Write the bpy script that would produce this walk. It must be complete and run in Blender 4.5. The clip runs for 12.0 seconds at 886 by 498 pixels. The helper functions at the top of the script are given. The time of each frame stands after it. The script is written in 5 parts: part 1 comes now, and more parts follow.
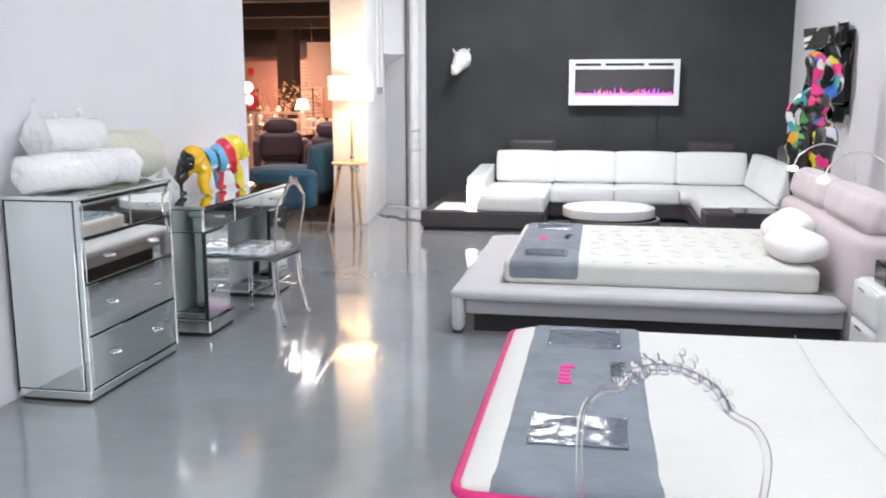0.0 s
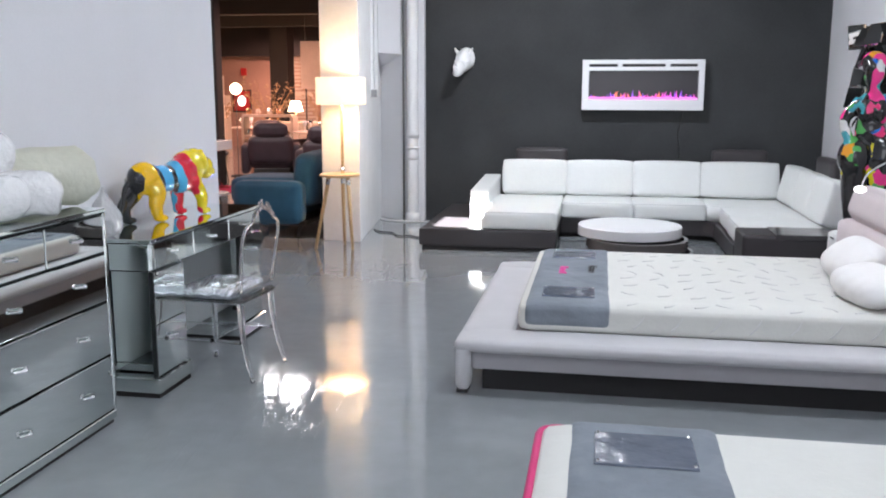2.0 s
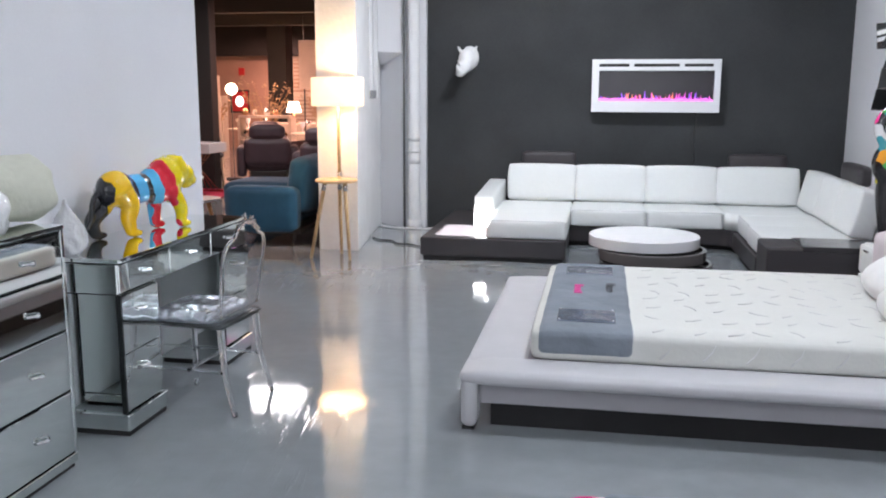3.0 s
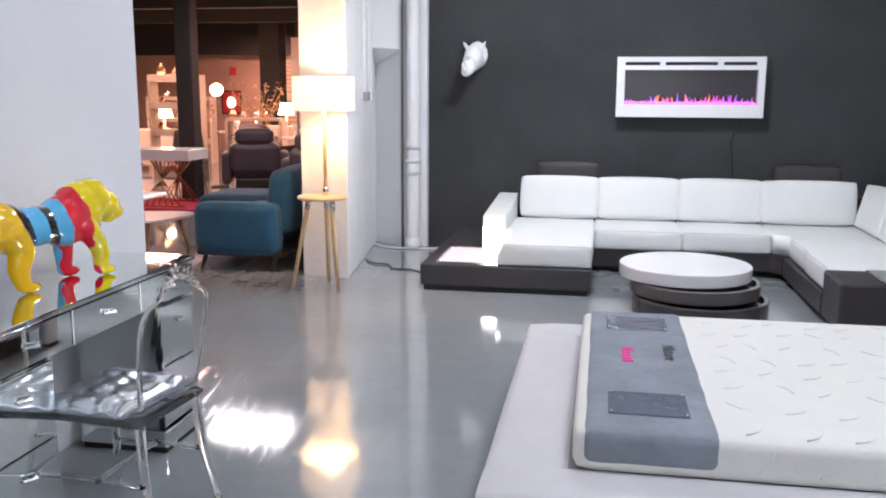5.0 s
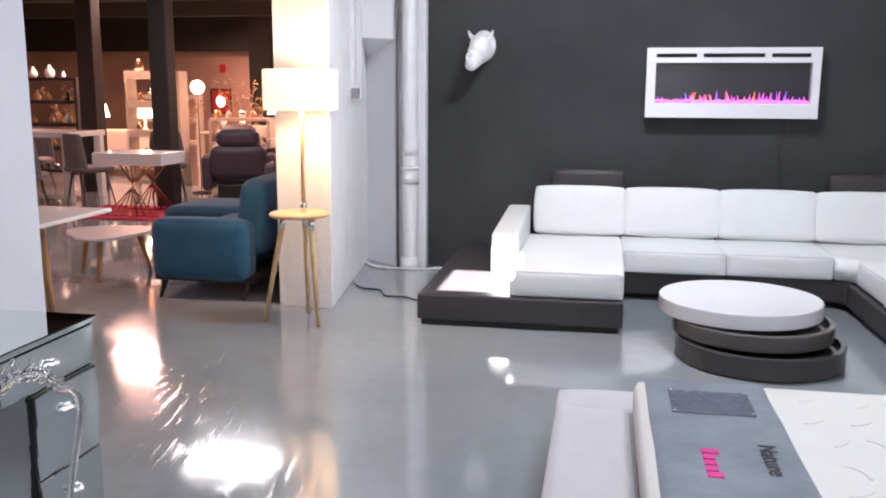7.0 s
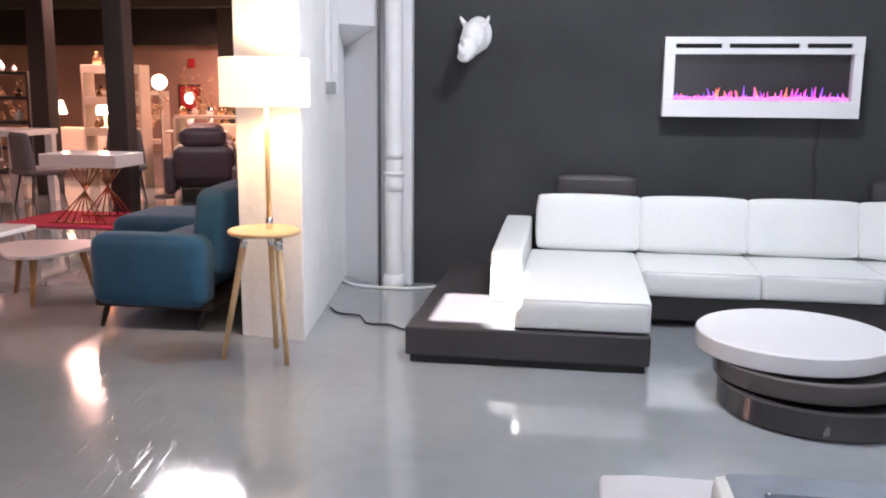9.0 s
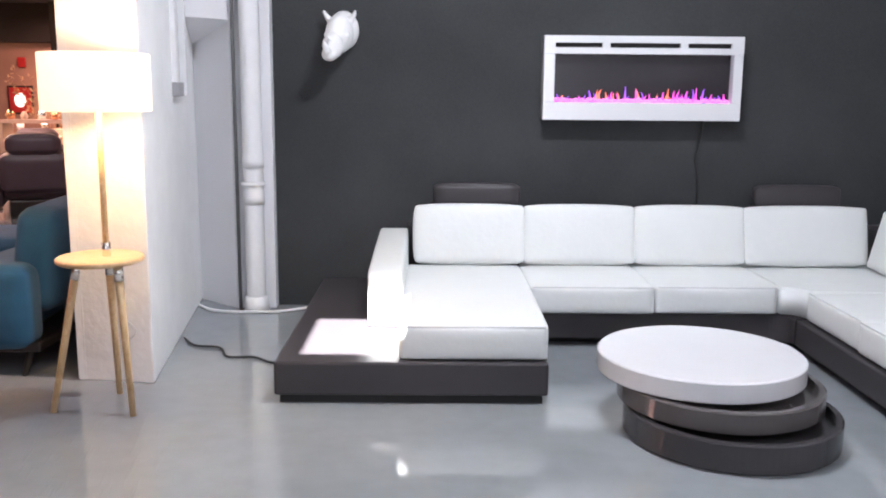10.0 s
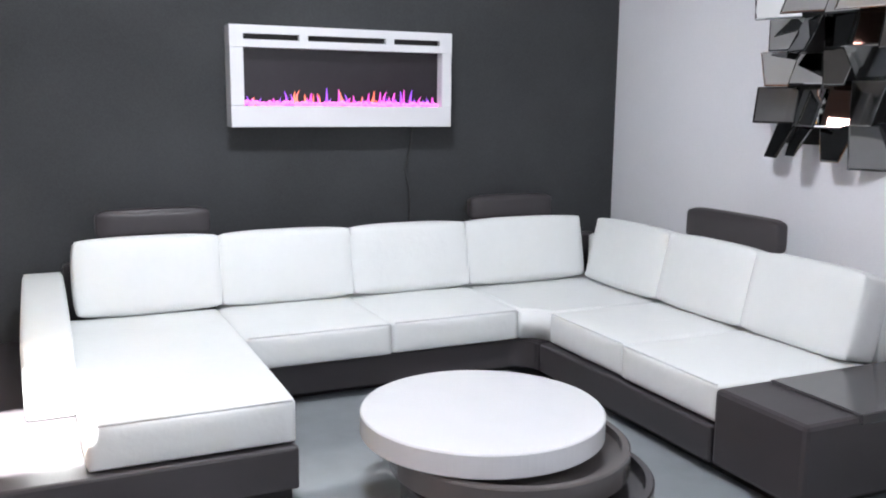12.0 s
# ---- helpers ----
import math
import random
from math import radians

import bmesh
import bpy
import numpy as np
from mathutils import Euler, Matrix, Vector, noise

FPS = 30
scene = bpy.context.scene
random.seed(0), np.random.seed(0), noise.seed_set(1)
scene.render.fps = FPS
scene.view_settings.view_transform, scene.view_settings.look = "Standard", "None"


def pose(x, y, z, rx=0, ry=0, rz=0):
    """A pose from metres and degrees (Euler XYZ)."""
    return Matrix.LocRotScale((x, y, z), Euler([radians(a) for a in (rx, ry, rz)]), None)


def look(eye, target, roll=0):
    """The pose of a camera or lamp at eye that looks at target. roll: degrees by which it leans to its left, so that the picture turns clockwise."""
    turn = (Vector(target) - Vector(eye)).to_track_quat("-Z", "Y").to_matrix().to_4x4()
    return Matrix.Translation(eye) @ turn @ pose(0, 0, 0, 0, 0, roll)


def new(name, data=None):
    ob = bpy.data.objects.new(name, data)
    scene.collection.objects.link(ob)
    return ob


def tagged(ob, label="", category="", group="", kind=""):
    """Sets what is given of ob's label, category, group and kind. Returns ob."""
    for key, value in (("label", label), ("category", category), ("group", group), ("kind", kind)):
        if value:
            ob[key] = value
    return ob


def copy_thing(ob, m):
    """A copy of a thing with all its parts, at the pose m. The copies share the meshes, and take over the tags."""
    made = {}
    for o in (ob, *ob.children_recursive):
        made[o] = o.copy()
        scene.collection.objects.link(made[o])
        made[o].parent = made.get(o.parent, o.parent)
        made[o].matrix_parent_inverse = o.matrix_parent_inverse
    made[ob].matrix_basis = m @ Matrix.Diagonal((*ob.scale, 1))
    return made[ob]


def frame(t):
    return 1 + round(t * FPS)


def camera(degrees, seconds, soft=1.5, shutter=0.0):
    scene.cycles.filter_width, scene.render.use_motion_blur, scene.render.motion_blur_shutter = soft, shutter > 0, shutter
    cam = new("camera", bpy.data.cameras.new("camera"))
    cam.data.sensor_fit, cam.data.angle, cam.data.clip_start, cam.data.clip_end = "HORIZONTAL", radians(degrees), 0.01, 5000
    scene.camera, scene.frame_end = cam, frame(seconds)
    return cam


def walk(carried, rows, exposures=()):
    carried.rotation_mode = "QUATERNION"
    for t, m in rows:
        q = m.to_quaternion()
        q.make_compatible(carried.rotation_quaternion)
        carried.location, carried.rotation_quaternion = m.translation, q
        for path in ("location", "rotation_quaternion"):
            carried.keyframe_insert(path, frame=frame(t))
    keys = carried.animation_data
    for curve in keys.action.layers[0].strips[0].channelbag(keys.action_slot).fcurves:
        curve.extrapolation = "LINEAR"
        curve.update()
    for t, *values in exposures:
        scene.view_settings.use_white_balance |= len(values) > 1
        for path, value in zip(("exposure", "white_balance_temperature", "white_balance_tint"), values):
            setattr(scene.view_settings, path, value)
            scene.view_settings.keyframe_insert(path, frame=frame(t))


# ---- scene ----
cam = camera(53.5, 12.0, soft=2.0)
PATH = [
    (0, (0.065, 0.224, 1.434), (-0.279, 2.163, 1.084), 0.0),
    (0.5, (0.015, 0.493, 1.456), (-0.327, 2.432, 1.106), 0.1),
    (1, (-0.028, 0.734, 1.464), (-0.371, 2.673, 1.113), 0.1),
    (1.5, (-0.068, 0.959, 1.459), (-0.412, 2.898, 1.11), 0.1),
    (2, (-0.117, 1.183, 1.469), (-0.46, 3.122, 1.119), 0.1),
    (2.5, (-0.166, 1.414, 1.473), (-0.51, 3.353, 1.123), 0.2),
    (3, (-0.213, 1.644, 1.474), (-0.558, 3.582, 1.125), 0.2),
    (3.2, (-0.227, 1.757, 1.491), (-0.577, 3.693, 1.132), 0.3),
    (5, (-0.441, 2.786, 1.487), (-0.788, 4.725, 1.139), 0.3),
    (5.5, (-0.488, 3.081, 1.501), (-0.836, 5.02, 1.152), 0.3),
    (6, (-0.556, 3.379, 1.503), (-0.9, 5.318, 1.153), 0.3),
    (6.5, (-0.604, 3.655, 1.488), (-0.951, 5.593, 1.139), 0.3),
    (8.5, (-0.821, 4.543, 1.442), (-1.169, 6.48, 1.087), 0.3),
    (9, (-0.894, 4.772, 1.447), (-1.189, 6.718, 1.093), 0.5),
    (9.5, (-0.962, 5.034, 1.447), (-1.132, 6.996, 1.096), 0.5),
    (10, (-1.031, 5.303, 1.447), (-1.01, 7.273, 1.099), 0.5),
    (10.5, (-1.127, 5.57, 1.455), (-0.886, 7.525, 1.111), 0.8),
    (11, (-1.183, 5.836, 1.449), (-0.728, 7.754, 1.113), 0.7),
    (11.5, (-1.24, 6.082, 1.449), (-0.595, 7.945, 1.114), 0.7),
    (12, (-1.283, 6.328, 1.438), (-0.456, 8.118, 1.105), 0.6),
]
EXPOSURES = [(0, 4.7, 6500, 12), (0.8, 4.52, 6350, 12), (1.6, 4.39, 6250, 11), (3.2, 4.34, 6200, 11), (5.0, 4.42, 6250, 14), (9.0, 4.42, 6250, 15), (12, 4.5, 6300, 12)]
walk(cam, [(t, look(eye, target, roll)) for t, eye, target, roll in PATH], EXPOSURES)

# ---- light ----
world = bpy.data.worlds.new("world")
scene.world = world
world.use_nodes = True
wn = world.node_tree
sky = wn.nodes.new("ShaderNodeTexSky")
sky.sky_type = 'NISHITA'
sky.sun_disc = False
sky.sun_elevation = radians(50)
sky.sun_rotation = radians(180)
wn.links.new(sky.outputs[0], wn.nodes["Background"].inputs[0])
wn.nodes["Background"].inputs[1].default_value = 0.05

sun_data = bpy.data.lights.new("sun", 'SUN')
sun_data.energy, sun_data.angle, sun_data.color = 5.0, radians(0.5), (1.0, 0.98, 0.95)
sun = new("sun", sun_data)
sun.matrix_world = look((-1.4, 0.0, 12.0), (-1.4, 8.39, 2.0))


K = 2 ** -4.5  # lamps are given for a neutral exposure


def area_lamp(name, loc, target, sx, sy, watts, color):
    data = bpy.data.lights.new(name, 'AREA')
    data.shape, data.size, data.size_y, data.energy, data.color = 'RECTANGLE', sx, sy, watts * K, color
    ob = new(name, data)
    ob.matrix_world = look(loc, target)
    return ob


def point_lamp(name, loc, watts, radius, color):
    data = bpy.data.lights.new(name, 'POINT')
    data.energy, data.shadow_soft_size, data.color = watts * K, radius, color
    ob = new(name, data)
    ob.location = loc
    return ob


COOL = (0.93, 0.96, 1.0)
WARM = (1.0, 0.62, 0.32)
# ceiling panels of the bedroom display and the shop window behind the walk
for lx, ly, lw in ((-0.45, 9.05, 110), (0.45, 5.6, 56), (0.35, 2.4, 46), (-0.2, -1.6, 80)):
    area_lamp("panel_light", (lx, ly, 3.52), (lx, ly, 0), 0.6, 0.28, lw, COOL)
area_lamp("shop_window_light", (0.0, -3.9, 1.7), (0.0, 5.0, 1.2), 3.6, 2.2, 88, (0.95, 0.97, 1.0))
# warm lamps of the hall next door
area_lamp("hall_light", (-4.85, 13.2, 2.9), (-4.85, 13.2, 0), 1.0, 0.65, 68, (1.0, 0.93, 0.9))
# unseen lamps added to brighten the hall; (-8.2, 16.8) follows a floor glare
for lx, ly, lw in ((-5.4, 9.0, 35), (-8.5, 9.5, 60), (-8.2, 16.8, 200), (-4.4, 19.0, 240), (-12.5, 14.0, 110), (-8.0, 22.6, 120)):
    area_lamp("hall_light", (lx, ly, 2.9), (lx, ly, 0), 0.9, 0.6, lw * 1.5, (1.0, 0.53, 0.42))
point_lamp("lamp_bulb", (-2.5, 9.2, 1.49), 42, 0.06, (1.0, 0.66, 0.34))

# ---- materials ----


def mat(name, color, rough=0.5, metal=0.0, vary=0.08, scale=6.0, fine=60.0, bump=0.05, depth=0.01, trans=0.0, ior=1.45, emit=None, power=0.0, coat=0.0, spec=0.5, rvary=0.0, sheen=0.0):
    m = bpy.data.materials.new(name)
    m.use_nodes = True
    nt = m.node_tree
    b = nt.nodes["Principled BSDF"]
    b.inputs["Roughness"].default_value = rough
    b.inputs["Metallic"].default_value = metal
    b.inputs["Transmission Weight"].default_value = trans
    b.inputs["IOR"].default_value = ior
    b.inputs["Coat Weight"].default_value = coat
    b.inputs["Specular IOR Level"].default_value = spec
    b.inputs["Sheen Weight"].default_value = sheen
    if emit:
        b.inputs["Emission Color"].default_value = (*emit, 1)
        b.inputs["Emission Strength"].default_value = power * K
    tc = nt.nodes.new("ShaderNodeTexCoord")
    n1 = nt.nodes.new("ShaderNodeTexNoise")
    n1.inputs["Scale"].default_value = scale
    n1.inputs["Detail"].default_value = 5
    n2 = nt.nodes.new("ShaderNodeTexNoise")
    n2.inputs["Scale"].default_value = fine
    n2.inputs["Detail"].default_value = 3
    nt.links.new(tc.outputs["Object"], n1.inputs["Vector"])
    nt.links.new(tc.outputs["Object"], n2.inputs["Vector"])
    add = nt.nodes.new("ShaderNodeMath")
    add.operation = 'MULTIPLY_ADD'
    add.inputs[1].default_value = 0.4
    nt.links.new(n2.outputs[0], add.inputs[0])
    nt.links.new(n1.outputs[0], add.inputs[2])
    ramp = nt.nodes.new("ShaderNodeValToRGB")
    ramp.color_ramp.elements[0].position, ramp.color_ramp.elements[1].position = 0.4, 1.0
    ramp.color_ramp.elements[0].color = (*[c * (1 - vary) for c in color], 1)
    ramp.color_ramp.elements[1].color = (*[min(1, c * (1 + vary)) for c in color], 1)
    nt.links.new(add.outputs[0], ramp.inputs[0])
    nt.links.new(ramp.outputs[0], b.inputs["Base Color"])
    if rvary:
        mr = nt.nodes.new("ShaderNodeMapRange")
        mr.inputs["From Min"].default_value, mr.inputs["From Max"].default_value = 0.35, 0.7
        mr.inputs["To Min"].default_value, mr.inputs["To Max"].default_value = max(0.02, rough - rvary), rough + rvary
        nt.links.new(n1.outputs[0], mr.inputs["Value"])
        nt.links.new(mr.outputs[0], b.inputs["Roughness"])
    if bump:
        bp = nt.nodes.new("ShaderNodeBump")
        bp.inputs["Strength"].default_value = bump
        bp.inputs["Distance"].default_value = depth
        nt.links.new(n2.outputs[0], bp.inputs["Height"])
        nt.links.new(bp.outputs[0], b.inputs["Normal"])
    return m


def glow(name, color, power):
    m = bpy.data.materials.new(name)
    m.use_nodes = True
    nt = m.node_tree
    b = nt.nodes["Principled BSDF"]
    b.inputs["Base Color"].default_value = (*color, 1)
    b.inputs["Emission Color"].default_value = (*color, 1)
    b.inputs["Emission Strength"].default_value = power * K
    return m


def wood(name, c1, c2, scale=18.0):
    m = mat(name, c1, 0.45, vary=0.15, bump=0.05)
    nt = m.node_tree
    b = nt.nodes["Principled BSDF"]
    tc = nt.nodes.new("ShaderNodeTexCoord")
    mp = nt.nodes.new("ShaderNodeMapping")
    mp.inputs["Scale"].default_value = (1, 6, 1)
    w = nt.nodes.new("ShaderNodeTexNoise")
    w.inputs["Scale"].default_value = scale
    w.inputs["Detail"].default_value = 6
    w.inputs["Distortion"].default_value = 1.2
    r = nt.nodes.new("ShaderNodeValToRGB")
    r.color_ramp.elements[0].position, r.color_ramp.elements[1].position = 0.35, 0.7
    r.color_ramp.elements[0].color, r.color_ramp.elements[1].color = (*c1, 1), (*c2, 1)
    nt.links.new(tc.outputs["Object"], mp.inputs[0])
    nt.links.new(mp.outputs[0], w.inputs["Vector"])
    nt.links.new(w.outputs[0], r.inputs[0])
    nt.links.new(r.outputs[0], b.inputs["Base Color"])
    return m


def floor_material():
    m = mat("polished_grey_floor", (0.27, 0.29, 0.305), 0.1, vary=0.14, scale=0.9, fine=9, bump=0, rvary=0.05)
    nt = m.node_tree
    b = nt.nodes["Principled BSDF"]
    b.inputs["Coat Weight"].default_value = 0.6
    b.inputs["Coat Roughness"].default_value = 0.05
    tc = nt.nodes.new("ShaderNodeTexCoord")
    big = nt.nodes.new("ShaderNodeTexNoise")
    big.inputs["Scale"].default_value = 2.2
    big.inputs["Detail"].default_value = 2
    # trowel marks: stretched across the room, strongest at the old partition line
    mp = nt.nodes.new("ShaderNodeMapping")
    mp.vector_type = 'TEXTURE'
    mp.inputs["Rotation"].default_value = (0, 0, radians(9))
    mp.inputs["Scale"].default_value = (1 / 34, 1 / 3.2, 1)
    marks = nt.nodes.new("ShaderNodeTexNoise")
    marks.inputs["Scale"].default_value = 1.0
    marks.inputs["Detail"].default_value = 7
    # the rough repair runs along the passage to the hall
    dist = nt.nodes.new("ShaderNodeVectorMath")
    dist.operation = 'DISTANCE'
    sq = nt.nodes.new("ShaderNodeMapping")
    sq.inputs["Location"].default_value = (2.55, -3.42, 0)
    sq.inputs["Scale"].default_value = (1, 0.45, 1)
    pr = nt.nodes.new("ShaderNodeMapRange")
    pr.inputs["From Min"].default_value, pr.inputs["From Max"].default_value = 0.3, 1.5
    pr.inputs["To Min"].default_value, pr.inputs["To Max"].default_value = 1.0, 0.18
    nt.links.new(tc.outputs["Object"], sq.inputs[0])
    nt.links.new(sq.outputs[0], dist.inputs[0])
    nt.links.new(tc.outputs["Object"], big.inputs["Vector"])
    nt.links.new(tc.outputs["Object"], mp.inputs[0])
    nt.links.new(mp.outputs[0], marks.inputs["Vector"])
    # a second, smaller scrape in front of the desk
    sq2 = nt.nodes.new("ShaderNodeMapping")
    sq2.inputs["Location"].default_value = (1.55, -4.9, 0)
    dist2 = nt.nodes.new("ShaderNodeVectorMath")
    dist2.operation = 'LENGTH'
    far2 = nt.nodes.new("ShaderNodeMath")
    far2.operation = 'MULTIPLY_ADD'
    far2.inputs[1].default_value, far2.inputs[2].default_value = 1.3, 0.2
    near = nt.nodes.new("ShaderNodeMath")
    near.operation = 'MINIMUM'
    nt.links.new(tc.outputs["Object"], sq2.inputs[0])
    nt.links.new(sq2.outputs[0], dist2.inputs[0])
    nt.links.new(dist2.outputs["Value"], far2.inputs[0])
    nt.links.new(dist.outputs["Value"], near.inputs[0])
    nt.links.new(far2.outputs[0], near.inputs[1])
    nt.links.new(near.outputs[0], pr.inputs["Value"])
    mul = nt.nodes.new("ShaderNodeMath")
    mul.operation = 'MULTIPLY'
    ridge = nt.nodes.new("ShaderNodeMapRange")
    ridge.inputs["From Min"].default_value, ridge.inputs["From Max"].default_value = 0.56, 0.8
    nt.links.new(marks.outputs[0], ridge.inputs["Value"])
    nt.links.new(ridge.outputs[0], mul.inputs[0])
    nt.links.new(pr.outputs[0], mul.inputs[1])
    b1 = nt.nodes.new("ShaderNodeBump")
    b1.inputs["Strength"].default_value, b1.inputs["Distance"].default_value = 0.05, 0.012
    b2 = nt.nodes.new("ShaderNodeBump")
    b2.inputs["Strength"].default_value, b2.inputs["Distance"].default_value = 0.25, 0.004
    nt.links.new(big.outputs[0], b1.inputs["Height"])
    nt.links.new(mul.outputs[0], b2.inputs["Height"])
    nt.links.new(b1.outputs[0], b2.inputs["Normal"])
    nt.links.new(b2.outputs[0], b.inputs["Normal"])
    nt.links.new(b2.outputs[0], b.inputs["Coat Normal"])
    return m


M_FLOOR = floor_material()
M_WHITEWALL = mat("white_painted_plaster", (0.76, 0.76, 0.785), 0.38, vary=0.05, scale=1.2, fine=90, bump=0.15, depth=0.004)
M_ROUGHWALL = mat("white_painted_brickwork", (0.86, 0.86, 0.86), 0.6, vary=0.05, scale=4, fine=22, bump=0.5, depth=0.008)
M_DARKWALL = mat("charcoal_wall_paint", (0.043, 0.045, 0.047), 0.75, spec=0.3, vary=0.35, scale=1.1, fine=110, bump=0.25, depth=0.003)
M_BLACK = mat("black_ceiling_paint", (0.02, 0.017, 0.016), 0.7, vary=0.2, scale=2)
M_CEIL = mat("white_ceiling_paint", (0.75, 0.75, 0.75), 0.7, vary=0.03)
M_HALLWALL = mat("brown_hall_wall", (0.36, 0.22, 0.165), 0.7, vary=0.25, scale=0.8)
M_WLEATHER = mat("white_leather", (0.73, 0.745, 0.735), 0.42, vary=0.03, scale=3, fine=26, bump=0.25, depth=0.008)
M_DLEATHER = mat("dark_grey_leather", (0.045, 0.04, 0.043), 0.42, vary=0.12, scale=3, fine=140, bump=0.2, depth=0.003)
M_PLINTH = mat("black_plinth", (0.012, 0.011, 0.012), 0.6)
M_SEAM = mat("seam_thread", (0.58, 0.59, 0.59), 0.7)
M_GLOSSWHITE = mat("white_lacquer", (0.74, 0.74, 0.755), 0.2, vary=0.02, bump=0.01, coat=0.3)
M_TAUPE = mat("taupe_lacquer", (0.1, 0.09, 0.088), 0.22, vary=0.06, bump=0.01, coat=0.3)
M_ANTHRACITE = mat("anthracite_lacquer", (0.045, 0.042, 0.045), 0.2, vary=0.06, bump=0.01, coat=0.3)
M_BEDFAB = mat("pale_grey_upholstery", (0.5, 0.495, 0.51), 0.85, vary=0.06, scale=5, fine=220, bump=0.3, depth=0.003, sheen=0.2)
# bed upholstery again, darkened for the shade below the rails
M_BEDSHADED = mat("shaded_bed_upholstery", (0.32, 0.31, 0.325), 0.85, vary=0.06, fine=220, bump=0.25, depth=0.003)
M_MATT = mat("white_knit_mattress", (0.62, 0.62, 0.585), 0.8, vary=0.03, scale=9, fine=55, bump=0.25, depth=0.006, sheen=0.1)
M_QUILT = mat("grey_leaf_stitching", (0.6, 0.6, 0.6), 0.8)
M_BAND = mat("grey_felt_band", (0.19, 0.215, 0.25), 0.8, vary=0.2, scale=5, fine=13, bump=0.7, depth=0.02)
M_POCKET = mat("clear_document_pocket", (0.12, 0.14, 0.18), 0.12, vary=0.2, scale=7, fine=11, bump=0.6, depth=0.02, coat=0.4)
M_PINK = mat("magenta_piping", (0.6, 0.02, 0.16), 0.6)
M_PRINTPINK = mat("magenta_print", (0.65, 0.03, 0.25), 0.6)
M_PRINTBLACK = mat("black_print", (0.03, 0.03, 0.035), 0.6)
M_PILLOW = mat("white_cotton_pillow", (0.76, 0.75, 0.74), 0.85, vary=0.03, fine=40, bump=0.2, depth=0.006)
M_PINKFAB = mat("rose_grey_upholstery", (0.55, 0.48, 0.49), 0.85, vary=0.05, fine=220, bump=0.25, depth=0.003, sheen=0.2)
M_MIRROR = mat("smoked_mirror", (0.78, 0.83, 0.81), 0.03, 1.0, vary=0.03, scale=2, bump=0.0)
M_MIRROR2 = mat("clear_mirror", (0.85, 0.86, 0.86), 0.015, 1.0, vary=0.02, bump=0.0)
# mirror glass with a dark reflection put into its colour
M_DARKREFLECT = mat("mirror_dark_reflection", (0.16, 0.16, 0.16), 0.03, 1.0, vary=0.05, bump=0.0)
M_EDGE = mat("dark_mirror_edge", (0.05, 0.055, 0.055), 0.15, 0.6, vary=0.1)
M_CHROME = mat("chrome", (0.8, 0.8, 0.8), 0.08, 1.0, vary=0.02, bump=0.0)
M_ACRYL = mat("clear_acrylic", (0.95, 0.96, 0.97), 0.02, trans=1.0, ior=1.46, vary=0.01, bump=0.0)
M_CLEARPANE = mat("thin_clear_acrylic", (0.98, 0.98, 0.99), 0.03, trans=1.0, ior=1.07, vary=0.01, bump=0.0)
M_CREST = mat("moulded_clear_acrylic", (0.97, 0.97, 0.98), 0.06, trans=1.0, ior=1.12, vary=0.01, fine=50, bump=0.2, depth=0.003)
M_SILVER = mat("silver_leatherette", (0.62, 0.65, 0.7), 0.24, 0.75, vary=0.1, scale=8, fine=45, bump=0.3, depth=0.006)
M_BIRCH = wood("birch_wood", (0.55, 0.36, 0.18), (0.7, 0.5, 0.28))
M_OAK = wood("oak_wood", (0.4, 0.2, 0.08), (0.5, 0.29, 0.13))
M_SHADE = mat("lit_linen_shade", (0.9, 0.8, 0.65), 0.8, emit=(1.0, 0.62, 0.34), power=2.0, fine=160, bump=0.1)
M_BLUE = mat("petrol_blue_fabric", (0.017, 0.088, 0.17), 0.9, vary=0.2, scale=5, fine=190, bump=0.5, depth=0.004, sheen=0.12)
M_DARKWOOD = mat("black_stained_wood", (0.02, 0.016, 0.014), 0.4)
M_PIPE = mat("white_pipe_enamel", (0.75, 0.75, 0.76), 0.35, vary=0.05, scale=8, bump=0.05)
M_CABLEW = mat("white_cable", (0.7, 0.7, 0.7), 0.5)
M_CABLEB = mat("black_cable", (0.03, 0.03, 0.03), 0.5)
M_RHINO = mat("white_gypsum", (0.82, 0.82, 0.82), 0.5, vary=0.04, scale=8, fine=30, bump=0.5, depth=0.01)
M_FPGLASS = mat("black_glass", (0.01, 0.008, 0.01), 0.06, vary=0.1, bump=0.0, coat=0.5)
M_SCREEN = mat("black_screen", (0.022, 0.018, 0.022), 0.22, bump=0.0, spec=0.5)
M_PLASTIC = mat("clear_wrapping_film", (0.9, 0.9, 0.9), 0.2, vary=0.04, scale=10, fine=24, bump=0.6, depth=0.02, trans=0.12, coat=0.5)
M_FILM = mat("thin_clear_film", (0.97, 0.97, 0.98), 0.16, vary=0.02, fine=26, bump=0.7, depth=0.02, trans=0.5, ior=1.12)
M_CREAM = mat("cream_fleece_roll", (0.62, 0.62, 0.52), 0.8, vary=0.08, fine=40, bump=0.4, depth=0.01)
M_GREYFAB = mat("grey_chair_fabric", (0.14, 0.13, 0.135), 0.85, vary=0.1, fine=200, bump=0.2, depth=0.003)
M_BROWNLEATHER = mat("aubergine_leather", (0.07, 0.048, 0.06), 0.5, vary=0.12, fine=120, bump=0.15, depth=0.003)
M_RUG = mat("crimson_rug", (0.35, 0.008, 0.05), 0.95, vary=0.2, fine=90, bump=0.5, depth=0.01)
M_WALLART = mat("hall_sideboard_cream", (0.55, 0.45, 0.36), 0.5)
